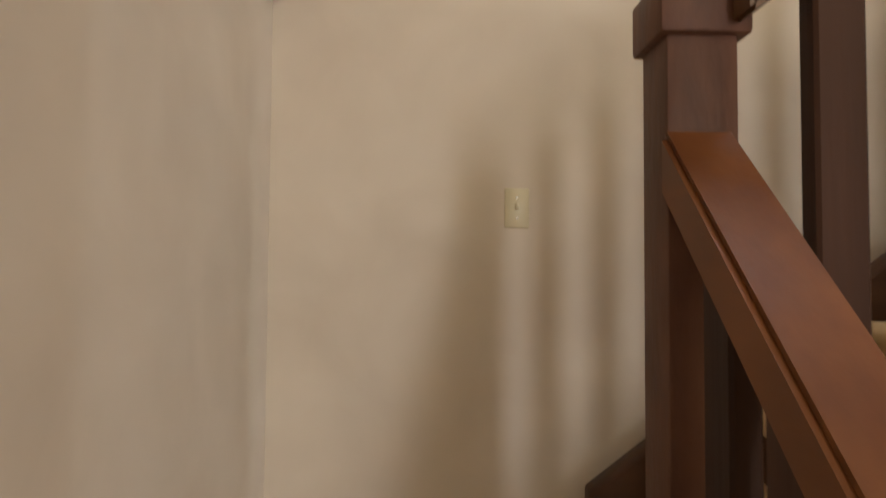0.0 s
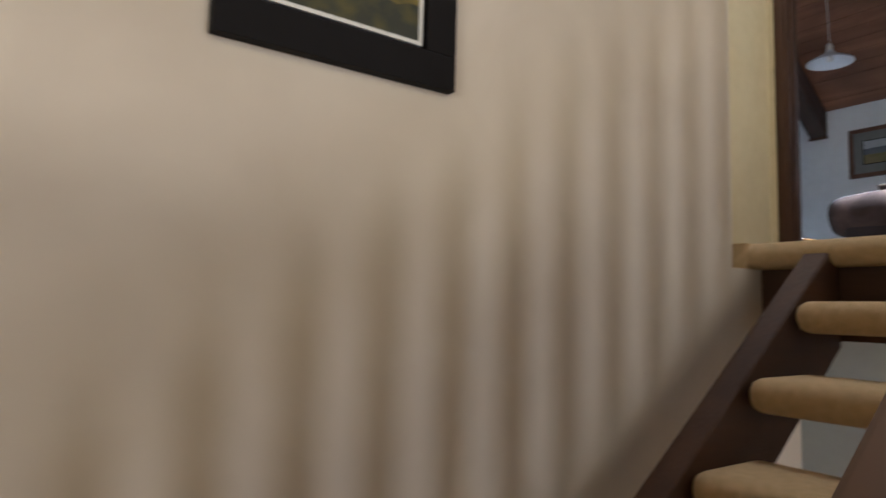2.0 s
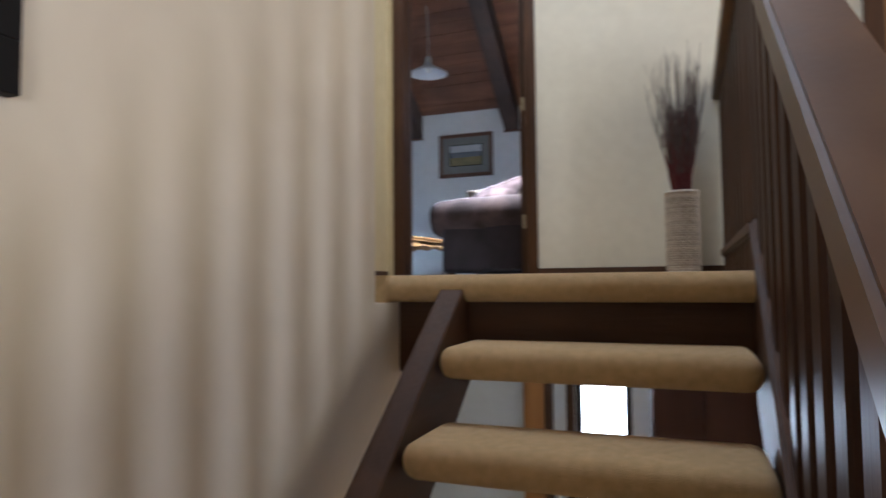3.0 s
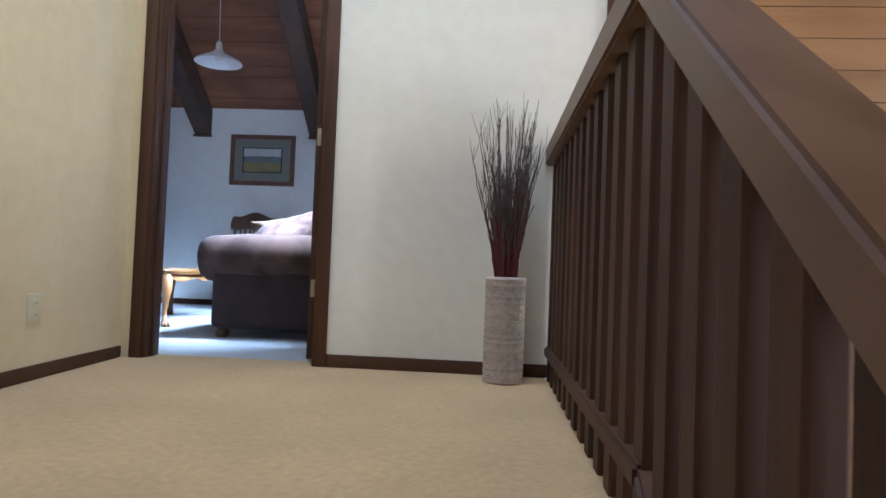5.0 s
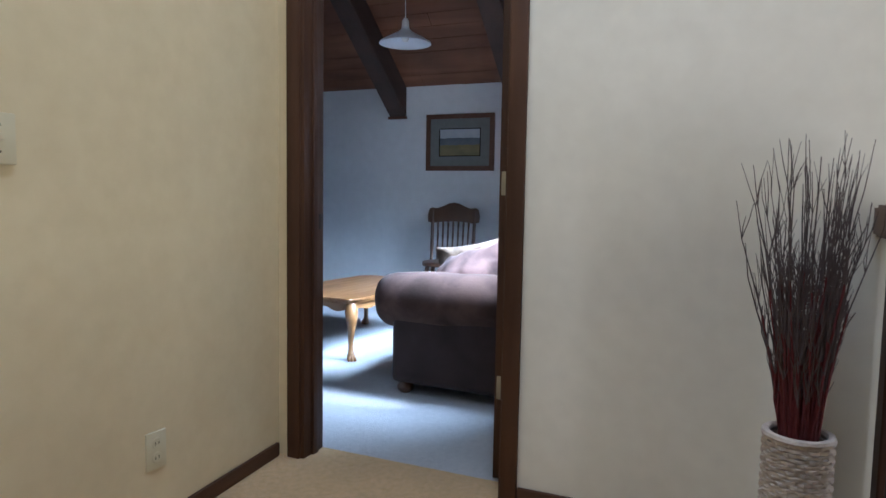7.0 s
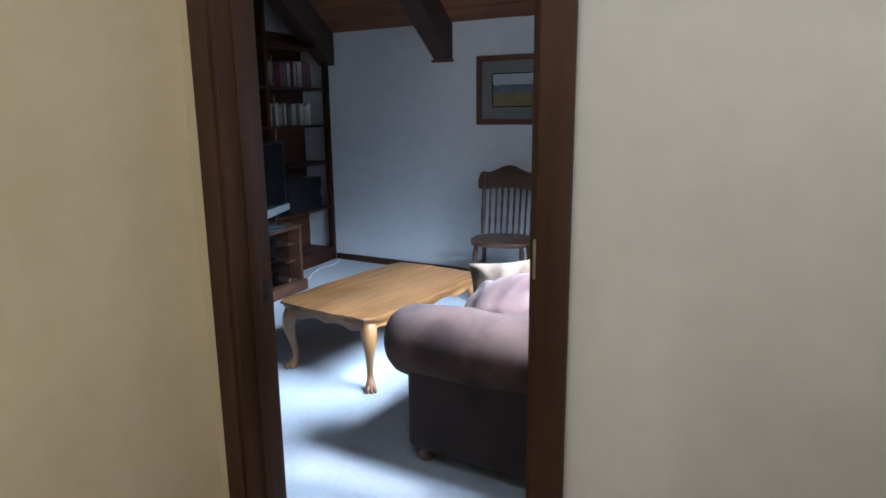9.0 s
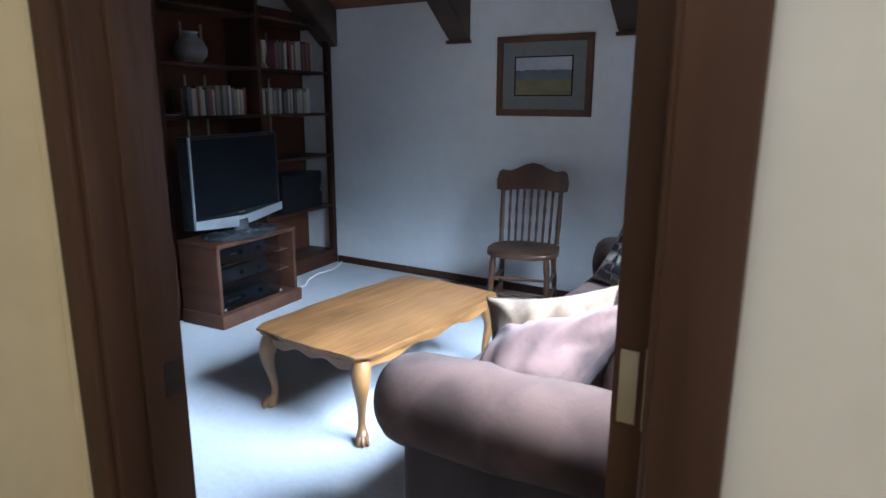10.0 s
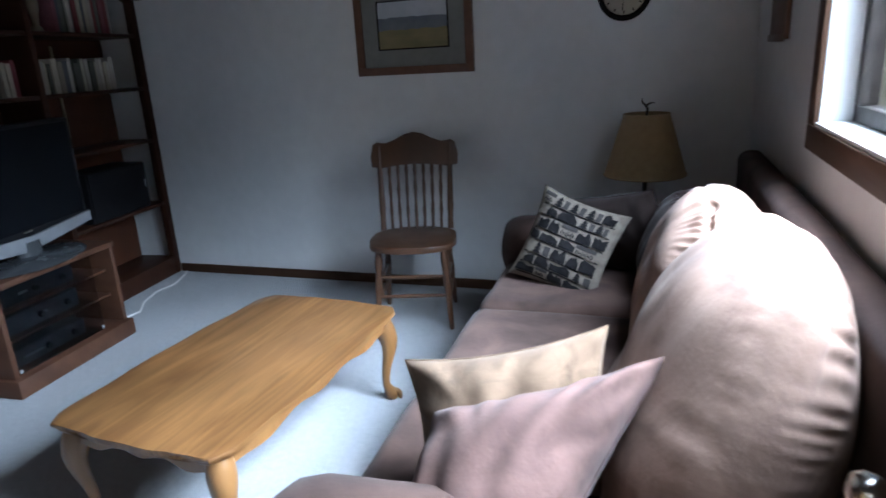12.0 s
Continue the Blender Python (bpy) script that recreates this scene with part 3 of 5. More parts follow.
# ---- hall things ----
def picture(name, m, w, h, border, frame_mat, mount, mount_mat, label, inner_line=None, image=None):
    """Hangs facing +y of m, its lower left corner at the origin, x to the right."""
    p = thing(name, m, label, "picture")
    bm = bmesh.new()
    for a, b in (((0, 0, 0), (w, 0.025, border)), ((0, 0, h - border), (w, 0.025, h)),
                 ((0, 0, border), (border, 0.025, h - border)), ((w - border, 0, border), (w, 0.025, h - border))):
        box(bm, a, b, 0.0012, 1)
    part("frame", bm, frame_mat, p)
    bm = boxes(((border, 0.002, border), (w - border, 0.012, h - border)))
    part("mount", bm, mount_mat, p)
    g = border + mount
    if inner_line:
        bm = bmesh.new()
        t = 0.008
        for a, b in (((g - t, 0.012, g - t), (w - g + t, 0.018, g)), ((g - t, 0.012, h - g), (w - g + t, 0.018, h - g + t)),
                     ((g - t, 0.012, g), (g, 0.018, h - g)), ((w - g, 0.012, g), (w - g + t, 0.018, h - g))):
            box(bm, a, b)
        part("inner_frame", bm, inner_line, p)
    if image:
        hh = h - 2 * g
        for i, (f0, f1, mat) in enumerate(image):
            bm = bmesh.new()
            nx = 24
            lo, hi = [], []
            for q in range(nx + 1):
                x = g + (w - 2 * g) * q / nx
                wob = 0.03 * noise.noise(Vector((q * 0.45, i * 3.3, 1.0)))
                lo.append(bm.verts.new((x, 0.0135 + 0.0006 * i, g + hh * f0)))
                hi.append(bm.verts.new((x, 0.0135 + 0.0006 * i, g + hh * min(1, max(f1 + (wob if f1 < 1 else 0), f0 + 0.02)))))
            for q in range(nx):
                bm.faces.new((lo[q], lo[q + 1], hi[q + 1], hi[q]))
            part("painted_band", bm, mat, p)
    return p


P_SKY = material("painted_pale_sky", (0.50, 0.52, 0.54), (0.40, 0.43, 0.47), 0.6, 9, bump=0.05)
P_HILL = material("painted_grey_hills", (0.10, 0.12, 0.15), (0.17, 0.18, 0.20), 0.6, 14, bump=0.05)
P_FIELD = material("painted_ochre_field", (0.26, 0.21, 0.09), (0.17, 0.15, 0.07), 0.6, 16, (0.4, 1, 1), bump=0.05)
P_DARK = material("painted_dark_green", (0.02, 0.025, 0.015), (0.09, 0.08, 0.02), 0.6, 18, bump=0.05, spread=(0.45, 0.7))
P_GOLD = material("painted_yellow_leaves", (0.30, 0.21, 0.03), (0.05, 0.05, 0.015), 0.6, 22, bump=0.05)

picture("framed_poster", pose(WX + 0.002, -3.65, 0.23, 0, 0, -90) @ pose(-0.51, 0, 0), 0.51, 0.68, 0.075, FRAME_BLACK, 0.016, FRAME_BLACK,
        "black framed picture of dark foliage on the stair wall", WHITE_PLASTIC,
        [(0, 1.0, P_DARK), (0.06, 0.3, P_GOLD), (0.0, 0.14, P_DARK)])


def wall_plate(name, m, label, kind):
    p = thing(name, m, label, "switch" if kind == "switch" else "outlet")
    part("cover", boxes(((-0.036, 0, -0.058), (0.036, 0.007, 0.058)), bevel=0.003), IVORY, p)
    if kind == "switch":
        part("toggle", boxes(((-0.005, 0.006, -0.004), (0.005, 0.019, 0.012)), bevel=0.002), IVORY, p)
        for z in (-0.03, 0.03):
            part("screw", boxes(((-0.003, 0.006, z - 0.003), (0.003, 0.0085, z + 0.003)), bevel=0.001), NICKEL, p)
    else:
        for z in (-0.022, 0.022):
            bm = bmesh.new()
            lathe(bm, [(0.0, 0.010), (0.015, 0.010), (0.017, 0.008), (0.017, 0.0)], 16)
            bmesh.ops.transform(bm, matrix=pose(0, 0, z, -90, 0, 0), verts=bm.verts[:])
            part("socket", bm, IVORY, p)
            part("slot", boxes(((-0.007, 0.0095, z - 0.004), (-0.005, 0.0108, z + 0.005)), ((0.005, 0.0095, z - 0.004), (0.007, 0.0108, z + 0.005))), BLACK, p)
    return p


wall_plate("light_switch", pose(WX, -3.885, -0.645, 0, 0, -90), "ivory light switch on the stair wall", "switch")
wall_plate("light_switch", pose(hall_x(-1.1), -1.1, 1.15, 0, 0, -93.9), "ivory light switch on the hall wall", "switch")
wall_plate("outlet", pose(hall_x(-0.655), -0.655, 0.262, 0, 0, -93.9), "ivory double outlet low on the hall wall", "outlet")

# doorway
door_frame = thing("door_frame", pose(0, 0, 0), "dark stained door frame around an open doorway", "door frame", kind="structure")
for x0, x1 in ((0.004, 0.062), (0.882, 0.942)):
    part("casing", boxes(((x0, -0.018, 0), (x1, -0.001, 2.1)), bevel=0.005), TRIM, door_frame)
part("casing", boxes(((0.005, -0.018, 2.1), (0.942, -0.001, 2.17)), bevel=0.005), TRIM_X, door_frame)
for x0, x1 in ((-0.01, 0.062), (0.90, 0.965)):
    part("casing", boxes(((x0, 0.121, 0), (x1, 0.138, 2.1)), bevel=0.005), TRIM, door_frame)
part("jamb", boxes(((0.0545, -0.006, 0), (0.077, 0.126, 2.06)), bevel=0.003), TRIM, door_frame)
part("jamb", boxes(((0.875, -0.006, 0), (0.8995, 0.126, 2.06)), bevel=0.003), TRIM, door_frame)
part("head_jamb", boxes(((0.0775, -0.005, 2.035), (0.874, 0.125, 2.06)), bevel=0.003), TRIM_X, door_frame)
part("stop", boxes(((0.0772, 0.045, 0), (0.087, 0.08, 2.034)), bevel=0.002), TRIM, door_frame)
part("stop", boxes(((0.863, 0.045, 0), (0.8745, 0.08, 2.034)), bevel=0.002), TRIM, door_frame)
part("strike_plate", boxes(((0.0772, 0.085, 0.90), (0.0795, 0.115, 0.96)), bevel=0.001), IRON, door_frame)

door = thing("door_1", pose(0.846, 0.128, 0.012, 0, 0, 90.3), "brown veneered door standing open into the room", "door", kind="structure")
part("leaf", boxes(((0.004, 0.0, 0), (0.715, 0.036, 2.02)), bevel=0.003), DOORWOOD, door)
# Thin dark strip stands in for the shade on the backlit hinge edge.
part("shaded_edge", boxes(((0.0, 0.0005, 0.001), (0.0038, 0.0355, 2.019)), bevel=0.001), TRIM, door, "hinge edge coloured dark for its backlit shade")
for z in (0.34, 1.075, 1.80):
    hinge = part("hinge", boxes(((-0.003, 0.008, z - 0.042), (0.0008, 0.028, z + 0.042)), bevel=0.001), BRASS, door, "brass hinge")
    bm = bmesh.new()
    lathe(bm, [(0, z - 0.047), (0.006, z - 0.047), (0.006, z + 0.047), (0, z + 0.047)], 12, (0.001, -0.004, 0))
    part("pin", bm, BRASS, hinge)
for s, y0 in ((1, 0.036), (-1, 0.0)):
    bm = bmesh.new()
    lathe(bm, [(0, 0), (0.032, 0), (0.032, 0.004), (0.026, 0.009), (0.012, 0.012), (0.011, 0.026), (0.02, 0.033),
               (0.0265, 0.042), (0.028, 0.052), (0.025, 0.062), (0.016, 0.066), (0.012, 0.064), (0, 0.064)], 24)
    bmesh.ops.transform(bm, matrix=pose(0.655, y0, 0.92, -90 * s, 0, 0), verts=bm.verts[:])
    part("door_knob", bm, NICKEL, door, "brushed nickel knob")
part("latch_plate", boxes(((0.7145, 0.008, 0.89), (0.7165, 0.028, 0.95))), BRASS, door)

# basket of twigs
VX, VY = 1.745, -0.175
basket = thing("wicker_basket", pose(VX, VY, 0), "tall whitewashed woven basket on the hall carpet", "basket")
bm = bmesh.new()
lathe(bm, [(0, 0.004), (0.068, 0.004), (0.07, 0.02), (0.073, 0.42), (0.067, 0.42), (0.064, 0.03), (0, 0.03)], 28)
part("liner", bm, WICKER, basket)
for i in range(36):
    z = 0.010 + i * 0.01185
    bm = bmesh.new()
    nseg = 56
    pts = []
    for q in range(nseg + 1):
        a = 2 * math.pi * q / nseg
        r = 0.0775 + 0.0035 * math.sin(14 * a + math.pi * i) + 0.0012 * noise.noise(Vector((q * 0.7, i, 0)))
        pts.append((r * math.cos(a), r * math.sin(a), z + 0.0015 * noise.noise(Vector((q * 0.3, i * 2.0, 5)))))
    sweep(bm, pts, [0.0068] * len(pts), 5, cap=False)
    part("woven_hoop", bm, WICKER, basket)
bm = bmesh.new()
pts = [(0.077 * math.cos(2 * math.pi * q / 40), 0.077 * math.sin(2 * math.pi * q / 40), 0.433) for q in range(41)]
sweep(bm, pts, [0.011] * 41, 8, cap=False)
part("rim", bm, WICKER, basket)

twigs = thing("twig_bundle", pose(VX, VY, 0.03), "dried grey twigs with dark red stems in the basket", "dried twigs")
rng = random.Random(4)
sprigs = bmesh.new()
for i in range(190):
    a, r = rng.random() * 2 * math.pi, 0.040 * rng.random() ** 0.5
    lean = rng.uniform(0.02, 0.15) if i % 4 else rng.uniform(0.14, 0.27)
    h = rng.uniform(0.60, 0.92) if i % 3 else rng.uniform(0.85, 1.20)
    p0 = Vector((r * math.cos(a), r * math.sin(a), 0.0))
    pts = []
    for q in range(11):
        f = q / 10
        out = 0.012 * f + lean * h * max(0.0, f - 0.40 / h) ** 1.25
        wob = 0.016 * max(0.0, f - 0.3)
        pts.append(p0 + Vector((math.cos(a) * out, math.sin(a) * out * 0.7, h * f)) + Vector((rng.uniform(-wob, wob), rng.uniform(-wob, wob), 0)))
    if pts[-1].y > 0.13:
        continue
    cut = 9 if h < 0.8 else 8
    rr = rng.uniform(0.0021, 0.0034)
    stem = part("stem", sweep(bmesh.new(), pts[:cut], [rr] * cut, 5), TWIG_RED, twigs)
    bm = sweep(bmesh.new(), pts[cut - 1:], [rr * (0.8 - 0.16 * q) for q in range(11 - cut + 1)], 4)
    part("tip", bm, TWIG, stem)
    for b in range(rng.randint(2, 5)):
        s0 = pts[rng.randint(cut - 1, 9)]
        d = Vector((rng.uniform(-0.03, 0.03), rng.uniform(-0.025, 0.02), rng.uniform(0.05, 0.13)))
        mid = s0 + d * 0.5 + Vector((rng.uniform(-0.006, 0.006), rng.uniform(-0.006, 0.006), 0))
        sweep(sprigs, [s0, mid, s0 + d], [0.0013, 0.0011, 0.0006], 4)
tagged(part("brushwood", sprigs, TWIG, twigs), "fine grey side sprigs of the twigs", kind="stuff")

# ---- sitting room shell ----
structure("floor_sitting_room", boxes(((-3.2, 0.131, -0.1), (RX + 0.12, FAR + 0.12, 0))), CARPET_BLUE, "pale grey carpet of the sitting room", "floor")
structure("wall_far", boxes(((-3.3, FAR, -0.1), (RX + 0.001, FAR + 0.12, 2.3))), WALL_WHITE, "white painted wall with a picture and a clock")
structure("wall_left", boxes(((-3.3, 0.12, -0.1), (-3.02, FAR, 5.0))), WALL_WHITE, "white painted wall behind the bookcase")
structure("wall_near_left", boxes(((-3.3, 0.0, -0.1), (-0.165, 0.12, 5.0))), WALL_WHITE, "white painted wall beside the door")
WY0, WY1, WZ0, WZ1 = 0.80, 2.31, 1.12, 2.15
structure("wall_window", boxes(((RX, 0.121, -0.1), (RX + 0.14, WY0, 4.7)), ((RX, WY1, -0.1), (RX + 0.14, FAR + 0.13, 4.7)),
                               ((RX, WY0, -0.1), (RX + 0.14, WY1, WZ0)), ((RX, WY0, WZ1), (RX + 0.14, WY1, 4.7))), WALL_WHITE,
          "white painted wall with a bright window")
structure("baseboard_far", boxes(((-2.66, FAR - 0.014, 0), (RX - 0.001, FAR - 0.0, 0.06)), bevel=0.003), TRIM_X, "dark stained baseboard", "baseboard")
bm = bmesh.new()
yy, row = FAR + 0.1, 0
rng = random.Random(2)
ang = math.atan(SLOPE)
while yy > -0.05:
    w = 0.135
    dy = w * math.cos(ang)
    x = -3.3
    while x < RX + 0.14:
        ln = rng.uniform(1.2, 2.6)
        x1 = min(x + ln, RX + 0.14)
        off = rng.uniform(-0.002, 0.002)
        m = Matrix.Translation((0, yy, roof(yy) + off)) @ Matrix.Rotation(-ang, 4, "X")
        box(bm, (x + 0.001, -w + 0.004, 0), (x1 - 0.001, 0, 0.03), 0.0, m=m)
        x = x1
    yy -= dy
    row += 1
structure("ceiling_sitting_room", bm, CEDAR, "sloping reddish cedar board ceiling", "ceiling")
bm = bmesh.new()
a, b = (FAR + 0.12, roof(FAR + 0.12) + 0.035), (-0.1, roof(-0.1) + 0.035)
vs = [bm.verts.new((x, y, z)) for x in (-3.35, RX + 0.16) for y, z in (a, b, (b[0], b[1] + 0.12), (a[0], a[1] + 0.12))]
for f in ((0, 1, 2, 3), (7, 6, 5, 4), (0, 4, 5, 1), (1, 5, 6, 2), (2, 6, 7, 3), (3, 7, 4, 0)):
    bm.faces.new([vs[q] for q in f])
structure("ceiling_deck", bm, CEDAR, "roof deck above the boards", "ceiling")
for i, x0 in enumerate((-2.78, -1.54, -0.28)):
    bm = bmesh.new()
    x1 = x0 + 0.185
    pr = [(FAR - 0.001, roof(FAR) - 0.003), (FAR - 0.001, roof(FAR) - 0.29), (0.125, roof(0.125) - 0.29), (0.125, roof(0.125) - 0.003)]
    vs = [bm.verts.new((x, y, z)) for x in (x0, x1) for y, z in pr]
    for f in ((0, 1, 2, 3), (7, 6, 5, 4), (0, 4, 5, 1), (1, 5, 6, 2), (2, 6, 7, 3), (3, 7, 4, 0)):
        bm.faces.new([vs[q] for q in f])
    bmesh.ops.bevel(bm, geom=bm.edges[:], offset=0.008, segments=2, affect="EDGES")
    structure("ceiling_beam_%d" % (i + 1), bm, BEAM, "dark stained sloping ceiling beam", "beam")
    if i > 0:
        structure("trim_beam_foot_%d" % (i + 1), boxes(((x0 - 0.008, FAR - 0.03, roof(FAR) - 0.31), (x1 + 0.008, FAR - 0.0, roof(FAR) - 0.285)), bevel=0.003),
                  FRAME_WOOD, "wooden block under the beam end", "trim")

# window
w1 = thing("window_1", pose(RX, 0, 0), "bright window with a dark stained casing and sill", "window", kind="structure")
for a, b in (((-0.018, WY0 - 0.07, WZ0 - 0.075), (-0.001, WY1 + 0.075, WZ0)), ((-0.018, WY0 - 0.07, WZ1), (-0.001, WY1 + 0.075, WZ1 + 0.07)),
             ((-0.017, WY1, WZ0), (-0.001, WY1 + 0.075, WZ1)), ((-0.017, WY0 - 0.07, WZ0), (-0.001, WY0, WZ1))):
    part("casing", boxes((a, b), bevel=0.004), TRIM_Y if b[2] - a[2] < 0.2 else TRIM, w1)
part("window_sill", boxes(((-0.012, WY0 + 0.001, WZ0), (0.10, WY1 - 0.001, WZ0 + 0.012)), bevel=0.003), WHITE_PLASTIC, w1, "white window sill")
for a, b in (((0.085, WY0, WZ0 + 0.012), (0.135, WY1, WZ0 + 0.06)), ((0.085, WY0, WZ1 - 0.05), (0.135, WY1, WZ1)),
             ((0.085, WY0, WZ0 + 0.06), (0.135, WY0 + 0.05, WZ1 - 0.05)), ((0.085, WY1 - 0.05, WZ0 + 0.06), (0.135, WY1, WZ1 - 0.05)),
             ((0.09, (WY0 + WY1) / 2 - 0.025, WZ0 + 0.06), (0.13, (WY0 + WY1) / 2 + 0.025, WZ1 - 0.05))):
    part("window_frame", boxes((a, b), bevel=0.004), IRON, w1, "dark metal sash")
for y0, y1 in ((WY0 + 0.05, (WY0 + WY1) / 2 - 0.025), ((WY0 + WY1) / 2 + 0.025, WY1 - 0.05)):
    pane = part("pane", boxes(((0.108, y0, WZ0 + 0.06), (0.113, y1, WZ1 - 0.05))), GLASS, w1)
    pane.visible_shadow = False
structure("ground_outside", boxes(((-60, -60, LOW - 0.6), (90, 90, LOW - 0.4))), material("dry_grass", (0.10, 0.10, 0.05), (0.16, 0.14, 0.07), 0.95, 3, bump=0.4), "dry grass outside", "ground")

# ---- bookcase along the left wall ----
# local x runs along the case towards the door, y into the room
CASE = Matrix.Translation((-2.67, FAR - 0.004, 0)) @ Matrix(((0.0986, 0.9951, 0, 0), (-0.9951, 0.0986, 0, 0), (0, 0, 1, 0), (0, 0, 0, 1)))
DEPTH = 0.30
LEVELS = (0.10, 0.50, 0.93, 1.27, 1.60, 1.96)
bookcase = thing("bookcase", CASE, "tall dark brown built-in bookcase with adjustable shelves", "bookcase")
for u0, u1 in ((0.865, 0.90), (1.74, 1.81), (2.62, 2.68), (3.30, 3.36)):
    part("upright", boxes(((u0, -DEPTH, 0), (u1, 0.0, 2.45 if u0 > 0.5 else 2.08)), bevel=0.003), BOOKCASE, bookcase)
part("upright", boxes(((0.002, -0.05, 0), (0.05, 0.0, 2.06)), bevel=0.004), BOOKCASE, bookcase, "slim front post")
for b0, b1 in ((0.02, 0.864), (0.901, 1.739), (1.811, 2.619), (2.681, 3.299)):
    for z in LEVELS:
        if b0 == 0.901 and z in (0.50, 0.93):
            continue
        top = z + 0.022
        if z == 0.10:
            part("shelf", boxes(((b0, -DEPTH + 0.012, 0.0), (b1, -0.004, top)), bevel=0.003), BOOKCASE, bookcase)
        else:
            part("shelf", boxes(((b0, -DEPTH + 0.012, z), (b1, -0.008, top)), bevel=0.003), BOOKCASE, bookcase)
    part("back_panel", boxes(((b0, -DEPTH, 0.0), (b1, -DEPTH + 0.01, 2.4 if b0 > 0.1 else 2.1))), BACKPANEL, bookcase)
for u in (0.45, 1.12, 1.30, 1.93, 2.5):
    for z0 in (0.55, 1.02, 1.32, 1.66):
        part("shelf_standard", boxes(((u, -DEPTH + 0.0105, z0), (u + 0.016, -DEPTH + 0.02, z0 + 0.24)), bevel=0.001), BRASS, bookcase)


def cased(u, v, z, rz=0):
    return CASE @ pose(u, v, z, 0, 0, rz)


BOOK_COLS = ((0.45, 0.42, 0.38), (0.22, 0.05, 0.06), (0.10, 0.11, 0.13), (0.05, 0.07, 0.11), (0.49, 0.45, 0.36), (0.16, 0.16, 0.15),
             (0.26, 0.10, 0.12), (0.57, 0.54, 0.49), (0.09, 0.10, 0.08), (0.30, 0.27, 0.22))
BOOK_MATS = [material("book_cloth_%s" % w, c, tuple(x * 0.8 for x in c), 0.7, 30, bump=0.15)
             for w, c in zip("abcdefghij", BOOK_COLS)]
PAGES = material("book_pages", (0.46, 0.42, 0.34), (0.40, 0.36, 0.29), 0.85, 40, (1, 1, 0.2), bump=0.2)
BOOK_WORDS = ("pale grey", "dark red", "charcoal", "navy blue", "cream", "grey", "rose red", "off-white", "dark green", "tan")
rb = random.Random(11)


def book(m, w, h, d, ci):
    b = thing("book", m, "%s book standing on a bookcase shelf" % BOOK_WORDS[ci], "book", "books on the shelves")
    bm = bmesh.new()
    box(bm, (0, -d, 0), (0.0028, 0, h))
    box(bm, (w - 0.0028, -d, 0), (w, 0, h))
    box(bm, (0.0028, -0.004, 0), (w - 0.0028, 0.001, h))
    part("cover", bm, BOOK_MATS[ci], b)
    bm = boxes(((0.0029, -d + 0.003, 0.003), (w - 0.0029, -0.0045, h - 0.004)))
    part("pages", bm, PAGES, b)
    return b


for u0, u1, z, hs in ((0.20, 0.80, 1.292, 0.19), (0.93, 1.46, 1.292, 0.19), (1.90, 2.58, 1.292, 0.2),
                      (0.14, 0.60, 1.622, 0.22), (1.95, 2.5, 1.622, 0.23)):
    u = u0
    while u < u1:
        w = rb.choice((0.022, 0.028, 0.034, 0.04, 0.026))
        h = hs * rb.uniform(0.86, 1.05)
        ci = rb.randrange(10)
        if u0 < 0.5 and z < 1.4:
            ci = rb.choice((0, 4, 9, 7, 4, 2, 8))
        book(cased(u, -rb.uniform(0.075, 0.095), z, 0), w, h, 0.14, ci)
        u += w + 0.0012

# pots and bits on the shelves
pot = thing("clay_pot", cased(1.38, -0.13, 1.622), "round grey clay pot on a bookcase shelf", "pot")
bm = bmesh.new()
lathe(bm, [(0, 0), (0.06, 0), (0.10, 0.05), (0.105, 0.09), (0.085, 0.14), (0.05, 0.17), (0.046, 0.19), (0.06, 0.20), (0.052, 0.20), (0.04, 0.185), (0.04, 0.17), (0, 0.16)], 28)
part("body", bm, material("grey_clay", (0.22, 0.21, 0.22), (0.16, 0.15, 0.16), 0.8, 12, bump=0.3), pot)
fig = thing("wooden_figurine", cased(0.70, -0.12, 1.622), "small pale carved ornament on a bookcase shelf", "ornament")
bm = bmesh.new()
lathe(bm, [(0, 0), (0.032, 0), (0.03, 0.02), (0.016, 0.04), (0.022, 0.10), (0.03, 0.12), (0.03, 0.19), (0.02, 0.205), (0, 0.205)], 16)
part("body", bm, material("pale_carved_wood", (0.34, 0.29, 0.22), (0.24, 0.2, 0.15), 0.6, 14, bump=0.2), fig)
fig2 = thing("wooden_bookend", cased(1.49, -0.10, 1.292), "dark wooden bookend beside the books", "bookend")
bm = bmesh.new()
box(bm, (0, -0.1, 0), (0.06, 0, 0.02), 0.003)
box(bm, (0.0, -0.09, 0.02), (0.02, -0.01, 0.17), 0.006)
part("body", bm, CHAIR, fig2)
dish = thing("small_dish", cased(1.62, -0.08, 1.292), "small white dish lying on the shelf", "dish")
bm = bmesh.new()
lathe(bm, [(0, 0), (0.03, 0), (0.05, 0.012), (0.047, 0.013), (0.028, 0.004), (0, 0.004)], 20)
part("bowl", bm, WHITE_PLASTIC, dish)
boxw = thing("paper_box", cased(2.16, -0.12, 0.952), "white paper box on a bookcase shelf", "box")
part("carton", boxes(((-0.08, -0.1, 0), (0.2, 0.06, 0.10)), bevel=0.003), WHITE_PLASTIC, boxw)
part("lid", boxes(((-0.084, -0.104, 0.10), (0.204, 0.064, 0.125)), bevel=0.003), WHITE_PLASTIC, boxw)
part("label_bar", boxes(((0.05, 0.0605, 0.04), (0.12, 0.0615, 0.06))), MAT_GREY, boxw)
tin = thing("glass_jar", cased(1.98, -0.08, 0.952), "pale green glass jar on a bookcase shelf", "jar")
bm = bmesh.new()
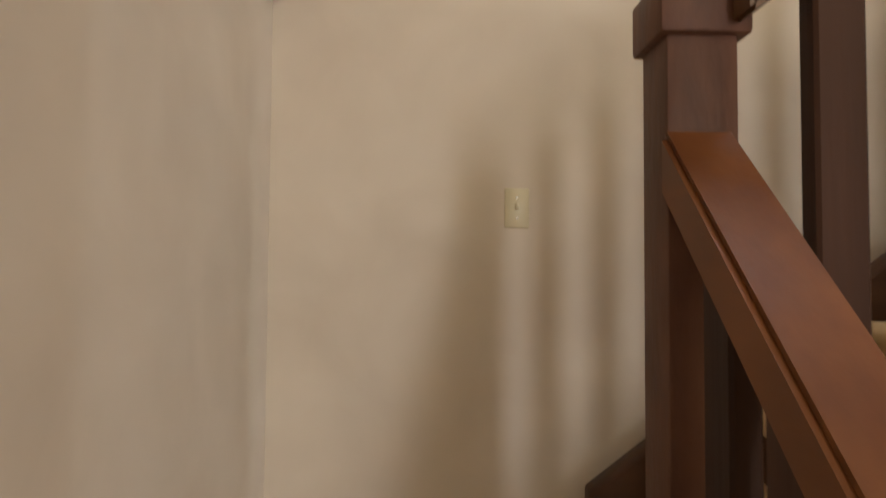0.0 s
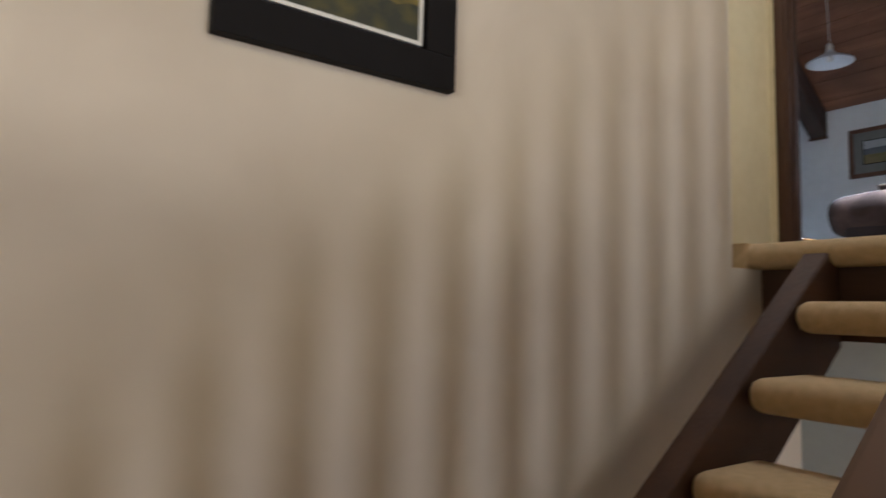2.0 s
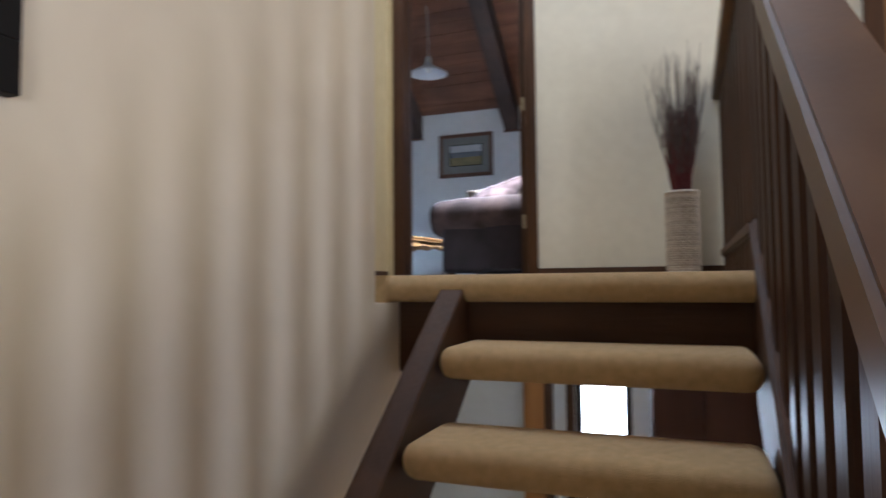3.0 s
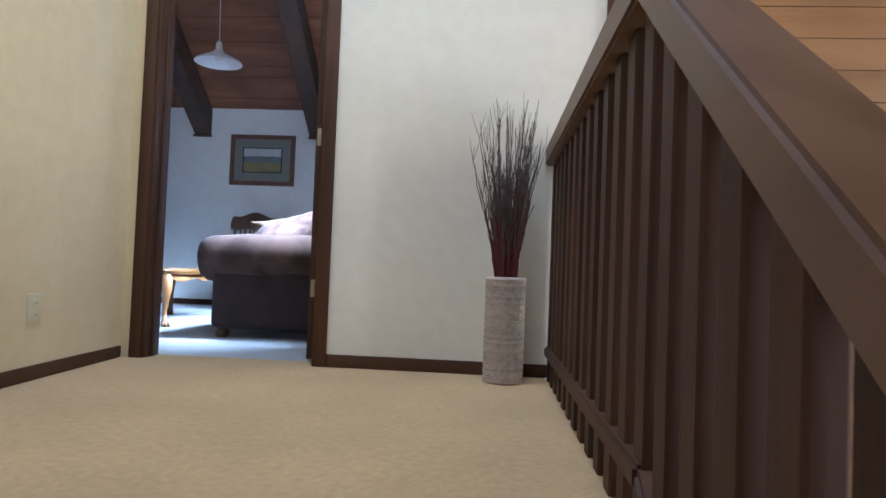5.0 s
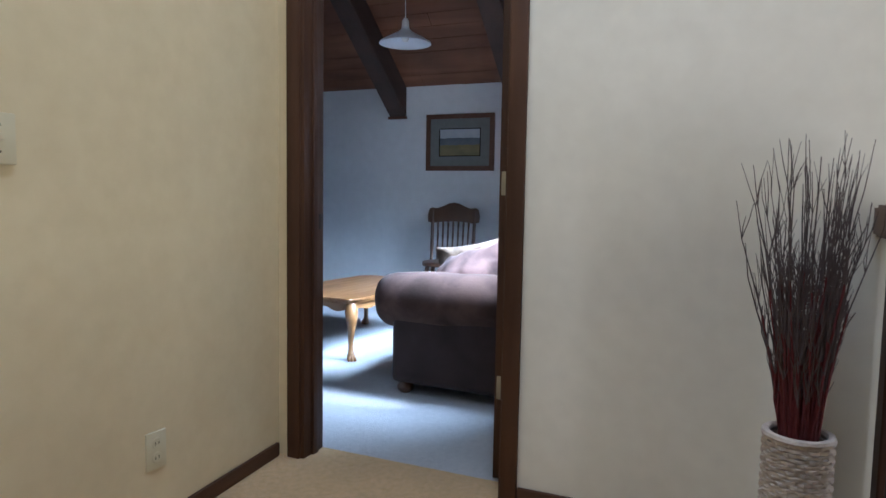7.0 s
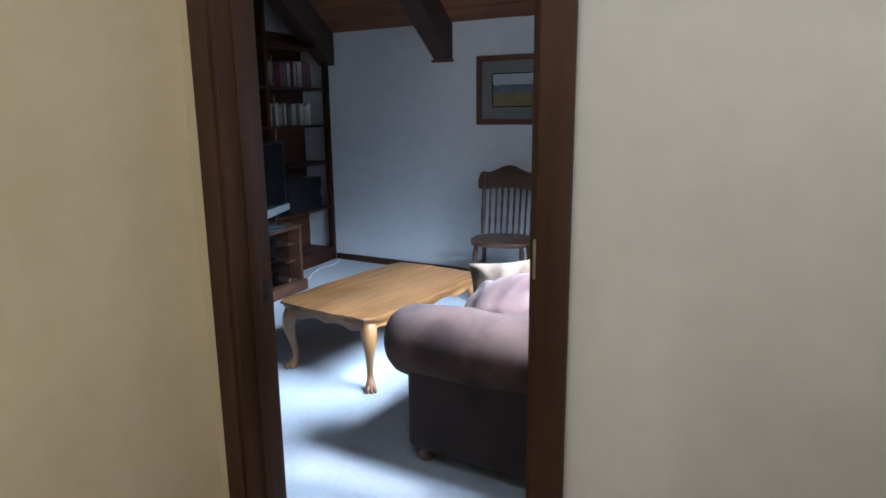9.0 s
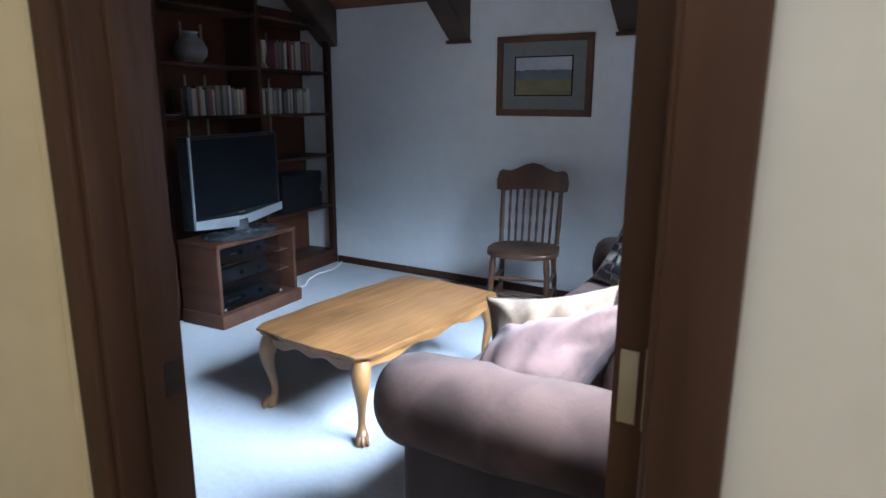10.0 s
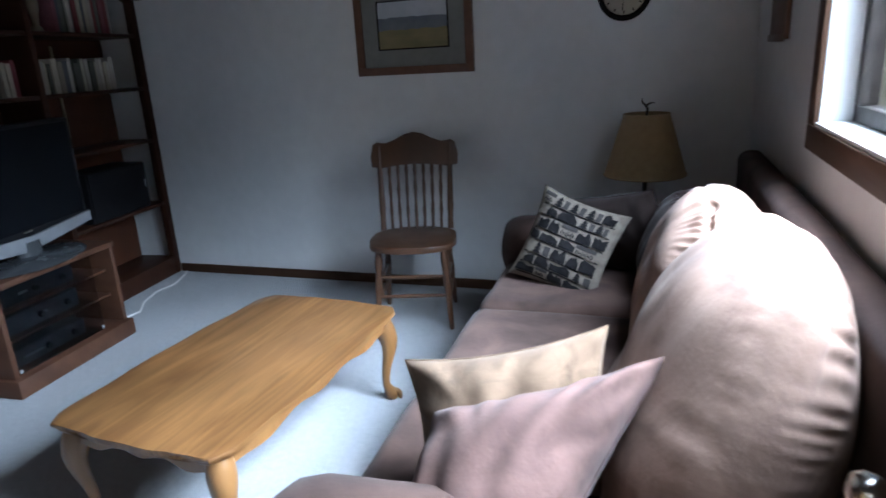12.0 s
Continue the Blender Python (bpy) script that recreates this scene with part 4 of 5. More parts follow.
lathe(bm, [(0, 0), (0.034, 0), (0.036, 0.01), (0.036, 0.06), (0.03, 0.07), (0, 0.07)], 20)
part("body", bm, material("pale_green_glaze", (0.30, 0.42, 0.42), (0.25, 0.36, 0.36), 0.3, 8, bump=0.02), tin)
bm = bmesh.new()
lathe(bm, [(0, 0.071), (0.032, 0.071), (0.032, 0.085), (0, 0.085)], 20)
part("lid", bm, SILVER, tin)


def speaker(m, w, h, d):
    s = thing("loudspeaker", m, "black loudspeaker with a cloth front on a shelf", "loudspeaker", "loudspeakers")
    part("cabinet", boxes(((0, -d, 0), (w, -0.012, h)), bevel=0.004), BLACK, s)
    part("grille", boxes(((0.006, -0.0118, 0.006), (w - 0.006, 0, h - 0.006)), bevel=0.004), BLACK_MATT, s)
    part("badge", boxes(((0.02, 0.0, h * 0.45), (0.032, 0.002, h * 0.62))), SILVER, s)


speaker(cased(0.17, -0.015, 0.522), 0.52, 0.30, 0.24)
speaker(cased(1.95, -0.015, 0.522), 0.6, 0.30, 0.24)

# ---- television on its stand ----
stand = thing("tv_stand", pose(-2.33, 2.345, 0, 0, 0, -86), "brown wooden television stand with a smoked glass front", "tv stand")
W2 = 0.36
part("plinth", boxes(((-W2 - 0.015, -0.16, 0), (W2 + 0.015, 0.20, 0.09)), bevel=0.008), STANDWOOD, stand)
part("side_panel", boxes(((-W2, -0.16, 0.09), (-W2 + 0.028, 0.17, 0.505)), bevel=0.003), STANDWOOD, stand)
part("side_panel", boxes(((W2 - 0.028, -0.16, 0.09), (W2, 0.17, 0.505)), bevel=0.003), STANDWOOD, stand)
part("top", boxes(((-W2 - 0.005, -0.165, 0.505), (W2 + 0.005, 0.18, 0.535)), bevel=0.005), STANDWOOD, stand)
part("back", boxes(((-W2 + 0.028, -0.16, 0.09), (W2 - 0.028, -0.15, 0.505))), BLACK, stand)
part("shelf", boxes(((-W2 + 0.028, -0.15, 0.235), (W2 - 0.028, 0.12, 0.248))), STANDWOOD, stand)
part("shelf", boxes(((-W2 + 0.028, -0.15, 0.37), (W2 - 0.028, 0.12, 0.383))), STANDWOOD, stand)
gd = part("glass_door", boxes(((-W2 + 0.16, 0.158, 0.10), (W2 - 0.03, 0.163, 0.50))), DARK_GLASS, stand, "smoked glass door")
part("door_clip", boxes(((-W2 + 0.163, 0.1632, 0.105), (-W2 + 0.18, 0.169, 0.122)), bevel=0.002), SILVER, gd)
part("door_clip", boxes(((W2 - 0.05, 0.1632, 0.105), (W2 - 0.033, 0.169, 0.122)), bevel=0.002), SILVER, gd)


def player(z, h, label, rows):
    p = thing("media_player", stand.matrix_basis @ pose(0.07, 0, z), label, "media player", "media players in the stand")
    part("chassis", boxes(((-0.215, -0.13, 0.006), (0.215, 0.085, h)), bevel=0.003), BLACK, p)
    part("fascia", boxes(((-0.213, 0.085, 0.008), (0.213, 0.095, h - 0.002)), bevel=0.003), FASCIA, p)
    for x0, x1, z0, z1 in rows:
        part("display", boxes(((x0, 0.095, z0), (x1, 0.0965, z1))), SILVER, p)
    for x in (-0.18, 0.18):
        part("foot", boxes(((x - 0.015, 0.03, 0), (x + 0.015, 0.06, 0.0065))), BLACK, p)
    for x in (-0.14, 0.02):
        bm = bmesh.new()
        lathe(bm, [(0, 0.016), (0.014, 0.016), (0.016, 0.0)], 18)
        bmesh.ops.transform(bm, matrix=pose(x, 0.095, h * 0.5, -90, 0, 0), verts=bm.verts[:])
        part("knob", bm, BLACK, p)


player(0.384, 0.10, "black receiver with round knobs in the stand", ((0.06, 0.11, 0.045, 0.055),))
player(0.249, 0.10, "black disc player in the television stand", ((-0.02, 0.04, 0.05, 0.058),))
player(0.091, 0.09, "black video recorder in the television stand", ((0.05, 0.16, 0.04, 0.05),))

tv = thing("television", pose(-2.30, 2.34, 0.536, 0, 0, -79), "black flat television with a silver bezel on the stand", "television")
TW = 0.445
bm = bmesh.new()
lathe(bm, [(0, 0), (0.25, 0), (0.262, 0.006), (0.245, 0.016), (0.09, 0.026), (0.06, 0.034), (0.055, 0.10), (0, 0.10)], 36)
bmesh.ops.transform(bm, matrix=Matrix.Diagonal((1.15, 0.75, 1, 1)), verts=bm.verts[:])
part("base", bm, PEWTER, tv, "oval dark silver base")
part("housing", boxes(((-TW, -0.07, 0.09), (TW, 0.012, 0.645)), bevel=0.012), BLACK, tv)
part("screen", boxes(((-TW + 0.03, 0.0122, 0.155), (TW - 0.03, 0.0145, 0.625))), SCREEN, tv, "dark glossy screen")
bm = bmesh.new()
ol = [(-TW, 0.150), (-0.02, 0.122), (TW, 0.150), (TW, 0.098), (0.02, 0.052), (-TW, 0.098)]
prism(bm, ol, 0, 0.016, 0.003, m=pose(0, 0.029, 0, 90, 0, 0))
part("bezel", bm, SILVER, tv, "silver lower bezel")
part("bezel", boxes(((TW - 0.010, 0.0125, 0.137), (TW + 0.002, 0.026, 0.645)), bevel=0.003), SILVER, tv)
part("badge", boxes(((-0.03, 0.0146, 0.143), (0.03, 0.017, 0.15))), NICKEL, tv)
part("power_light", boxes(((-0.02, 0.0292, 0.078), (0.02, 0.031, 0.084))), LED, tv, "white power light")

cable = thing("power_cable", pose(0, 0, 0), "white cable lying on the carpet beside the stand", "cable")
bm = bmesh.new()
sweep(bm, [(-2.36, 2.71, 0.10), (-2.33, 2.83, 0.03), (-2.36, 2.98, 0.008), (-2.46, 3.12, 0.007), (-2.52, 3.30, 0.007), (-2.50, 3.45, 0.007), (-2.56, 3.62, 0.008), (-2.60, 3.70, 0.01)], [0.006] * 8, 8)
part("cord", bm, WHITE_PLASTIC, cable)


# ---- coffee table ----
def wavy_outline(w, l, amp, n=18):
    """A rectangle with serpentine sides and clipped rounded corners."""
    pts = []
    corners = [(w / 2, -l / 2), (w / 2, l / 2), (-w / 2, l / 2), (-w / 2, -l / 2)]
    for c in range(4):
        x0, y0 = corners[c]
        x1, y1 = corners[(c + 1) % 4]
        d = Vector((x1 - x0, y1 - y0))
        ln = d.length
        d.normalize()
        nrm = Vector((d.y, -d.x))
        for q in range(n):
            f = 0.05 + 0.90 * q / (n - 1)
            s = amp * (math.sin(math.pi * f) ** 2 * 0.9 - 0.55 * math.exp(-((f - 0.5) / 0.09) ** 2) * 0.6)
            s += amp * 0.5 * (math.exp(-((f - 0.22) / 0.06) ** 2) + math.exp(-((f - 0.78) / 0.06) ** 2)) * -0.7
            p = Vector((x0, y0)) + d * ln * f + nrm * s
            pts.append((p.x, p.y))
    return pts


table = thing("coffee_table", pose(-0.795, 1.895, 0, 0, 0, -4), "golden oak coffee table with scalloped top and claw feet", "coffee table")
bm = bmesh.new()
prism(bm, wavy_outline(0.66, 1.10, 0.022), 0.383, 0.398, 0.006)
part("tabletop", bm, OAK, table, "golden oak top with a shaped edge")
bm = bmesh.new()
prism(bm, wavy_outline(0.635, 1.075, 0.022), 0.365, 0.384, 0.006)
part("edge_moulding", bm, OAK, table)
for sx in (-1, 1):
    bm = bmesh.new()
    prism(bm, [(-0.46, 0.366)] + [(-0.46 + 0.92 * q / 32, 0.326 - 0.020 * math.sin(math.pi * 3 * q / 32) ** 2 + 0.008 * math.sin(math.pi * q / 32)) for q in range(33)] + [(0.46, 0.366)],
          0, 0.02, 0.0, m=pose(sx * 0.285 - 0.01, 0, 0, 90, 0, 90))
    part("apron", bm, OAK_LEG, table)
for sy in (-1, 1):
    bm = bmesh.new()
    prism(bm, [(-0.255, 0.366)] + [(-0.255 + 0.51 * q / 24, 0.318 - 0.02 * math.sin(math.pi * 3 * q / 24) ** 2 + 0.015 * math.sin(math.pi * q / 24)) for q in range(25)] + [(0.255, 0.366)],
          0, 0.02, 0.0, m=pose(0, sy * 0.50 + 0.01, 0, 90, 0, 0))
    part("apron", bm, OAK_LEG, table)
for sx in (-1, 1):
    for sy in (-1, 1):
        bm = bmesh.new()
        o = Vector((sx, sy, 0)).normalized()
        prof = [(0.0, 0.366, 0.034), (0.006, 0.34, 0.040), (0.018, 0.305, 0.042), (0.027, 0.27, 0.038), (0.028, 0.235, 0.031), (0.021, 0.195, 0.0245), (0.011, 0.155, 0.020),
                (0.004, 0.115, 0.0172), (0.002, 0.08, 0.0165), (0.006, 0.058, 0.018), (0.013, 0.042, 0.023), (0.020, 0.028, 0.028), (0.024, 0.014, 0.028), (0.024, 0.002, 0.022)]
        sweep(bm, [(sx * 0.268 + o.x * a, sy * 0.485 + o.y * a, z) for a, z, r in prof], [r for a, z, r in prof], 16)
        leg = part("leg", bm, OAK_LEG, table, "cabriole leg with a claw foot", 60)
        for t in (-1, 0, 1):
            a = math.atan2(sy, sx) + t * 0.6
            bm = bmesh.new()
            c = Vector((sx * 0.268 + o.x * 0.024, sy * 0.485 + o.y * 0.024, 0))
            d = Vector((math.cos(a), math.sin(a), 0))
            sweep(bm, [c + d * 0.012 + Vector((0, 0, 0.036)), c + d * 0.028 + Vector((0, 0, 0.026)), c + d * 0.036 + Vector((0, 0, 0.012)), c + d * 0.036 + Vector((0, 0, 0.001))],
                  [0.008, 0.01, 0.01, 0.006], 8)
            part("claw", bm, OAK_LEG, leg, "", 60)


# ---- pressed-back chair ----
chair = thing("wooden_chair", pose(-0.672, 3.25, 0, 0, 0, 14) @ Matrix.Scale(1.025, 4), "dark oak pressed-back chair with spindles against the wall", "chair")
bm = bmesh.new()
ol = []
for q in range(40):
    a = 2 * math.pi * q / 40
    cx, cy = math.cos(a), math.sin(a)
    rx, ry = 0.225, 0.215
    p = 3.2
    r = 1 / (abs(cx) ** p + abs(cy) ** p) ** (1 / p)
    ol.append((cx * r * rx * (1 - 0.08 * (cy > 0) * cy), cy * r * ry))
prism(bm, ol, 0.415, 0.447, 0.009)
part("seat", bm, CHAIR, chair, "dark shaped wooden seat")


def back_y(z):
    return 0.175 + (z - 0.44) * 0.2


for sx in (-1, 1):
    bm = bmesh.new()
    zs = (0.44, 0.50, 0.56, 0.66, 0.76, 0.84, 0.90)
    sweep(bm, [(sx * (0.185 + 0.02 * (z - 0.44)), back_y(z), z) for z in zs], [0.017, 0.014, 0.018, 0.016, 0.015, 0.017, 0.014], 12)
    part("back_post", bm, CHAIR, chair, "", 60)
for q in range(7):
    x = -0.135 + 0.045 * q
    bm = bmesh.new()
    zs = (0.44, 0.50, 0.54, 0.60, 0.66, 0.72, 0.76, 0.80)
    sweep(bm, [(x * (1 + 0.12 * (z - 0.44)), back_y(z), z) for z in zs], [0.009, 0.008, 0.011, 0.0075, 0.011, 0.0075, 0.011, 0.008], 10)
    part("spindle", bm, CHAIR, chair, "", 60)
bm = bmesh.new()
ol = [(-0.235, 0.78), (-0.24, 0.84), (-0.225, 0.90), (-0.20, 0.915), (-0.15, 0.90), (-0.10, 0.925), (-0.05, 0.952), (0, 0.962), (0.05, 0.952), (0.10, 0.925),
      (0.15, 0.90), (0.20, 0.915), (0.225, 0.90), (0.24, 0.84), (0.235, 0.78), (0.18, 0.772), (0.09, 0.785), (0, 0.79), (-0.09, 0.785), (-0.18, 0.772)]
prism(bm, ol, 0, 0.024, 0.006, m=Matrix.Translation((0, back_y(0.78) + 0.012, 0.78)) @ Matrix.Rotation(math.radians(-11.3), 4, "X") @ pose(0, 0, -0.78) @ pose(0, 0, 0, 90, 0, 0))
part("crest_rail", bm, CHAIR, chair, "carved wavy crest rail")
for sx in (-1, 1):
    for sy in (-1, 1):
        bm = bmesh.new()
        zs = (0.418, 0.36, 0.30, 0.22, 0.16, 0.10, 0.0)
        sweep(bm, [(sx * (0.165 + 0.06 * (0.42 - z)), sy * (0.15 + 0.09 * (0.42 - z)), z) for z in zs], [0.016, 0.021, 0.016, 0.02, 0.015, 0.016, 0.012], 12)
        part("leg", bm, CHAIR, chair, "", 60)
for z in (0.15, 0.25):
    for sx in (-1, 1):
        bm = bmesh.new()
        x, yy = sx * (0.165 + 0.06 * (0.42 - z)), 0.15 + 0.09 * (0.42 - z)
        sweep(bm, [(x, -yy, z), (x, 0, z), (x, yy, z)], [0.008, 0.012, 0.008], 8)
        part("stretcher", bm, CHAIR, chair, "", 60)
    bm = bmesh.new()
    x, yy = 0.165 + 0.06 * (0.42 - z - 0.03), 0.15 + 0.09 * (0.42 - z - 0.03)
    sweep(bm, [(-x, -yy, z + 0.03), (0, -yy, z + 0.03), (x, -yy, z + 0.03)], [0.008, 0.012, 0.008], 8)
    part("stretcher", bm, CHAIR, chair, "", 60)


# ---- sofa under the window ----
sofa = thing("sofa", pose(0, 0, 0), "brown microsuede sofa with rolled arms under the window", "sofa")


def puffy(bm, a, b, bev, amp=0.006, cuts=10, seed=0.0):
    """A soft block with rounded edges and a slightly uneven surface."""
    box(bm, a, b, bev, 5)
    bmesh.ops.subdivide_edges(bm, edges=[e for e in bm.edges if e.calc_length() > 0.12], cuts=cuts, use_grid_fill=True)
    for v in bm.verts:
        q = v.co * 5 + Vector((seed, seed * 0.7, 0))
        v.co += Vector((noise.noise(q), noise.noise(q + Vector((9, 0, 0))), noise.noise(q + Vector((0, 9, 0))))) * amp
    return bm


SY0, SY1 = 0.89, 3.2
# Base and arm sides take the cloth copy with shade in its colour.
part("base", puffy(bmesh.new(), (-0.02, SY0 + 0.16, 0.06), (0.92, SY1 - 0.16, 0.32), 0.03), SUEDE_DARK_AND_SHADED, sofa, "upholstered base")
for name, y0, y1 in (("arm", SY0, SY0 + 0.24), ("arm", SY1 - 0.24, SY1)):
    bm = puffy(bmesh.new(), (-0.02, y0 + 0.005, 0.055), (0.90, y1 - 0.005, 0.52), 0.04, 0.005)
    arm = part("arm", bm, SUEDE_DARK_AND_SHADED, sofa, "rolled upholstered arm", 60)
    bm = bmesh.new()
    yc = (y0 + y1) / 2
    xs = [-0.135, -0.13, -0.115, -0.085, -0.04, 0.05, 0.2, 0.35, 0.5, 0.65, 0.8, 0.88, 0.9]
    rs = [0.03, 0.075, 0.115, 0.138, 0.148, 0.15, 0.152, 0.15, 0.15, 0.15, 0.148, 0.14, 0.1]
    sweep(bm, [(x, yc, 0.485 + 0.012 * math.sin(x * 4)) for x in xs], rs, 28)
    bmesh.ops.subdivide_edges(bm, edges=[e for e in bm.edges if e.calc_length() > 0.09], cuts=3, use_grid_fill=True)
    for v in bm.verts:
        v.co += Vector((noise.noise(v.co * 6), noise.noise(v.co * 6 + Vector((5, 0, 0))), noise.noise(v.co * 5 + Vector((0, 7, 0))))) * 0.008
    part("arm_roll", bm, SUEDE, arm, "soft padded arm top", 80)
part("back", puffy(bmesh.new(), (0.88, SY0 + 0.03, 0.10), (0.988, SY1 - 0.02, 0.93), 0.045, 0.006), SUEDE, sofa, "high upholstered back", 60)
ys = (SY0 + 0.245, 1.80, 2.38, SY1 - 0.245)
for i in range(3):
    part("seat_cushion", puffy(bmesh.new(), (-0.10, ys[i] + 0.004, 0.31), (0.74, ys[i + 1] - 0.004, 0.455), 0.055, 0.007, seed=i * 3.0), SUEDE, sofa, "plump brown seat cushion", 60)
for i, (xc, yc, w, h, d, tilt, zc, rnd, pear) in enumerate(((0.695, 1.49, 0.74, 0.77, 0.43, 15, 0.655, 0.62, 0.2), (0.68, 2.12, 0.62, 0.60, 0.34, 15, 0.68, 0.85, 0.1),
                                                            (0.68, 2.64, 0.56, 0.46, 0.34, 14, 0.62, 0.85, 0.0))):
    bm = bmesh.new()
    cushion(bm, w, h, d, 120, 2.6, 0.0, 0.016, i * 5.1 + 2, 0.0, rnd, (0.012, 0.013, 0.006)[i], (-1, 1, 1)[i], pear, 0.0, (0.36, 0.5, 0.5)[i],
            m=Matrix.Translation((xc, yc, zc)) @ Matrix.Rotation(math.radians(tilt), 4, "Y") @ Matrix.Rotation(math.radians(90), 4, "Z"))
    # near two cushions in the lit cloth copy, far one in the shaded copy
    part("back_cushion", bm, SUEDE_LIT if i < 2 else SUEDE_DARK_AND_SHADED, sofa, "overstuffed gathered back cushion", 80)
for x, yy in ((0.04, SY0 + 0.07), (0.84, SY0 + 0.07), (0.04, SY1 - 0.07), (0.84, SY1 - 0.07)):
    bm = bmesh.new()
    lathe(bm, [(0, 0), (0.028, 0), (0.042, 0.015), (0.044, 0.035), (0.03, 0.058), (0, 0.062)], 20, (x, yy, 0))
    part("foot", bm, CHAIR, sofa, "dark bun foot")


def pillow(name, m, w, h, d, mat, label, seed, shear=0.0, pinch=0.06, taper=0.0, crease=0.013):
    p = thing(name, m, label, "pillow")
    bm = bmesh.new()
    cushion(bm, w, h, d, 48, 2.4, 0.0, crease, seed, pinch, 0.0, 0.004 if crease > 0.003 else 0.0, shear=shear)
    def slump(x, z):
        return -w / 2 + (x - shear * z + w / 2) * (1 - taper * (0.5 - z / h)) + shear * z

    for v in bm.verts:
        v.co.x = slump(v.co.x, v.co.z)
    part("cover", bm, mat, p, "", 80)
    bm = bmesh.new()
    edge = []
    for q in range(96):
        side, f = divmod(q / 24, 1)
        e = 2 * f - 1
        u, v = ((e, -1), (1, e), (-e, 1), (-1, -e))[int(side)]
        z = v * h / 2 * (1 - pinch * (1 - u * u) * abs(v))
        edge.append((u * w / 2 * (1 - pinch * (1 - v * v) * abs(u)) + shear * z, 0, z))
    edge = [(slump(x, z), y, z) for x, y, z in edge]
    sweep(bm, edge + edge[:1], [0.0022] * 97, 6, cap=False)
    part("seam", bm, mat, p, "", 80)
    return p


# loose pillows against the arm
pillow("throw_pillow", pose(0.275, 1.315, 0.62, -15, -12, 8), 0.44, 0.35, 0.18, SUEDE_TAN, "tan suede throw pillow leaning on the sofa seat", 3.0, 0.12, 0.13)
pillow("throw_pillow", pose(0.33, 1.16, 0.600, -43, -19, 4), 0.50, 0.35, 0.25, SUEDE_MAUVE, "mauve brown suede throw pillow leaning on the arm", 8.0, 0.48, 0.10, 0.32)
pillow("throw_pillow", pose(0.43, 2.86, 0.62, 20, -12, -30), 0.42, 0.38, 0.16, SUEDE_DARK_AND_SHADED, "dark brown throw pillow at the sofa end", 12.0)

# patterned pillow: cream cloth printed with mountains, trees and rows of diamonds
CREAM_CLOTH = material("cream_woven_cloth", (0.19, 0.165, 0.135), (0.12, 0.10, 0.082), 0.95, 30, bump=0.3, fine=400, big=0.25, spec=0.05)
BLACK_PRINT = material("black_printed_cloth", (0.008, 0.0075, 0.008), (0.016, 0.015, 0.016), 0.95, 30, bump=0.3, fine=400, spec=0.05)
GREY_PRINT = material("grey_printed_cloth", (0.05, 0.046, 0.044), (0.033, 0.030, 0.029), 0.95, 30, bump=0.3, fine=400, spec=0.05)
PW, PH, PD = 0.38, 0.40, 0.15
lodge = pillow("patterned_pillow", pose(0.22, 2.70, 0.605, -22, 17, -14), PW, PH, PD, CREAM_CLOTH,
               "cream pillow printed with black mountains, trees and diamonds", 17.0, 0.0, 0.10, crease=0.001)


def on_pillow(u, v):
    """A point just off the front of the patterned pillow."""
    t = max(0.0, (1 - abs(u) ** 2.4) * (1 - abs(v) ** 2.4)) ** 0.5
    return (u * PW / 2 * (1 - 0.10 * (1 - v * v) * abs(u)), -t * PD / 2 - 0.0035, v * PH / 2 * (1 - 0.10 * (1 - u * u) * abs(v)))


def printed(bm, outline, steps=4):
    """A flat print that follows the bulge, fanned out from its middle."""
    cu, cv = sum(p[0] for p in outline) / len(outline), sum(p[1] for p in outline) / len(outline)
    rim = []
    for (u0, v0), (u1, v1) in zip(outline, outline[1:] + outline[:1]):
        rim += [(u0 + (u1 - u0) * q / steps, v0 + (v1 - v0) * q / steps) for q in range(steps)]
    rings = [[bm.verts.new(on_pillow(cu + (u - cu) * f, cv + (v - cv) * f)) for u, v in rim] for f in (0.5, 1.0)]
    mid = bm.verts.new(on_pillow(cu, cv))
    for q in range(len(rim)):
        k2 = (q + 1) % len(rim)
        bm.faces.new((mid, rings[0][q], rings[0][k2]))
        bm.faces.new((rings[0][q], rings[1][q], rings[1][k2], rings[0][k2]))


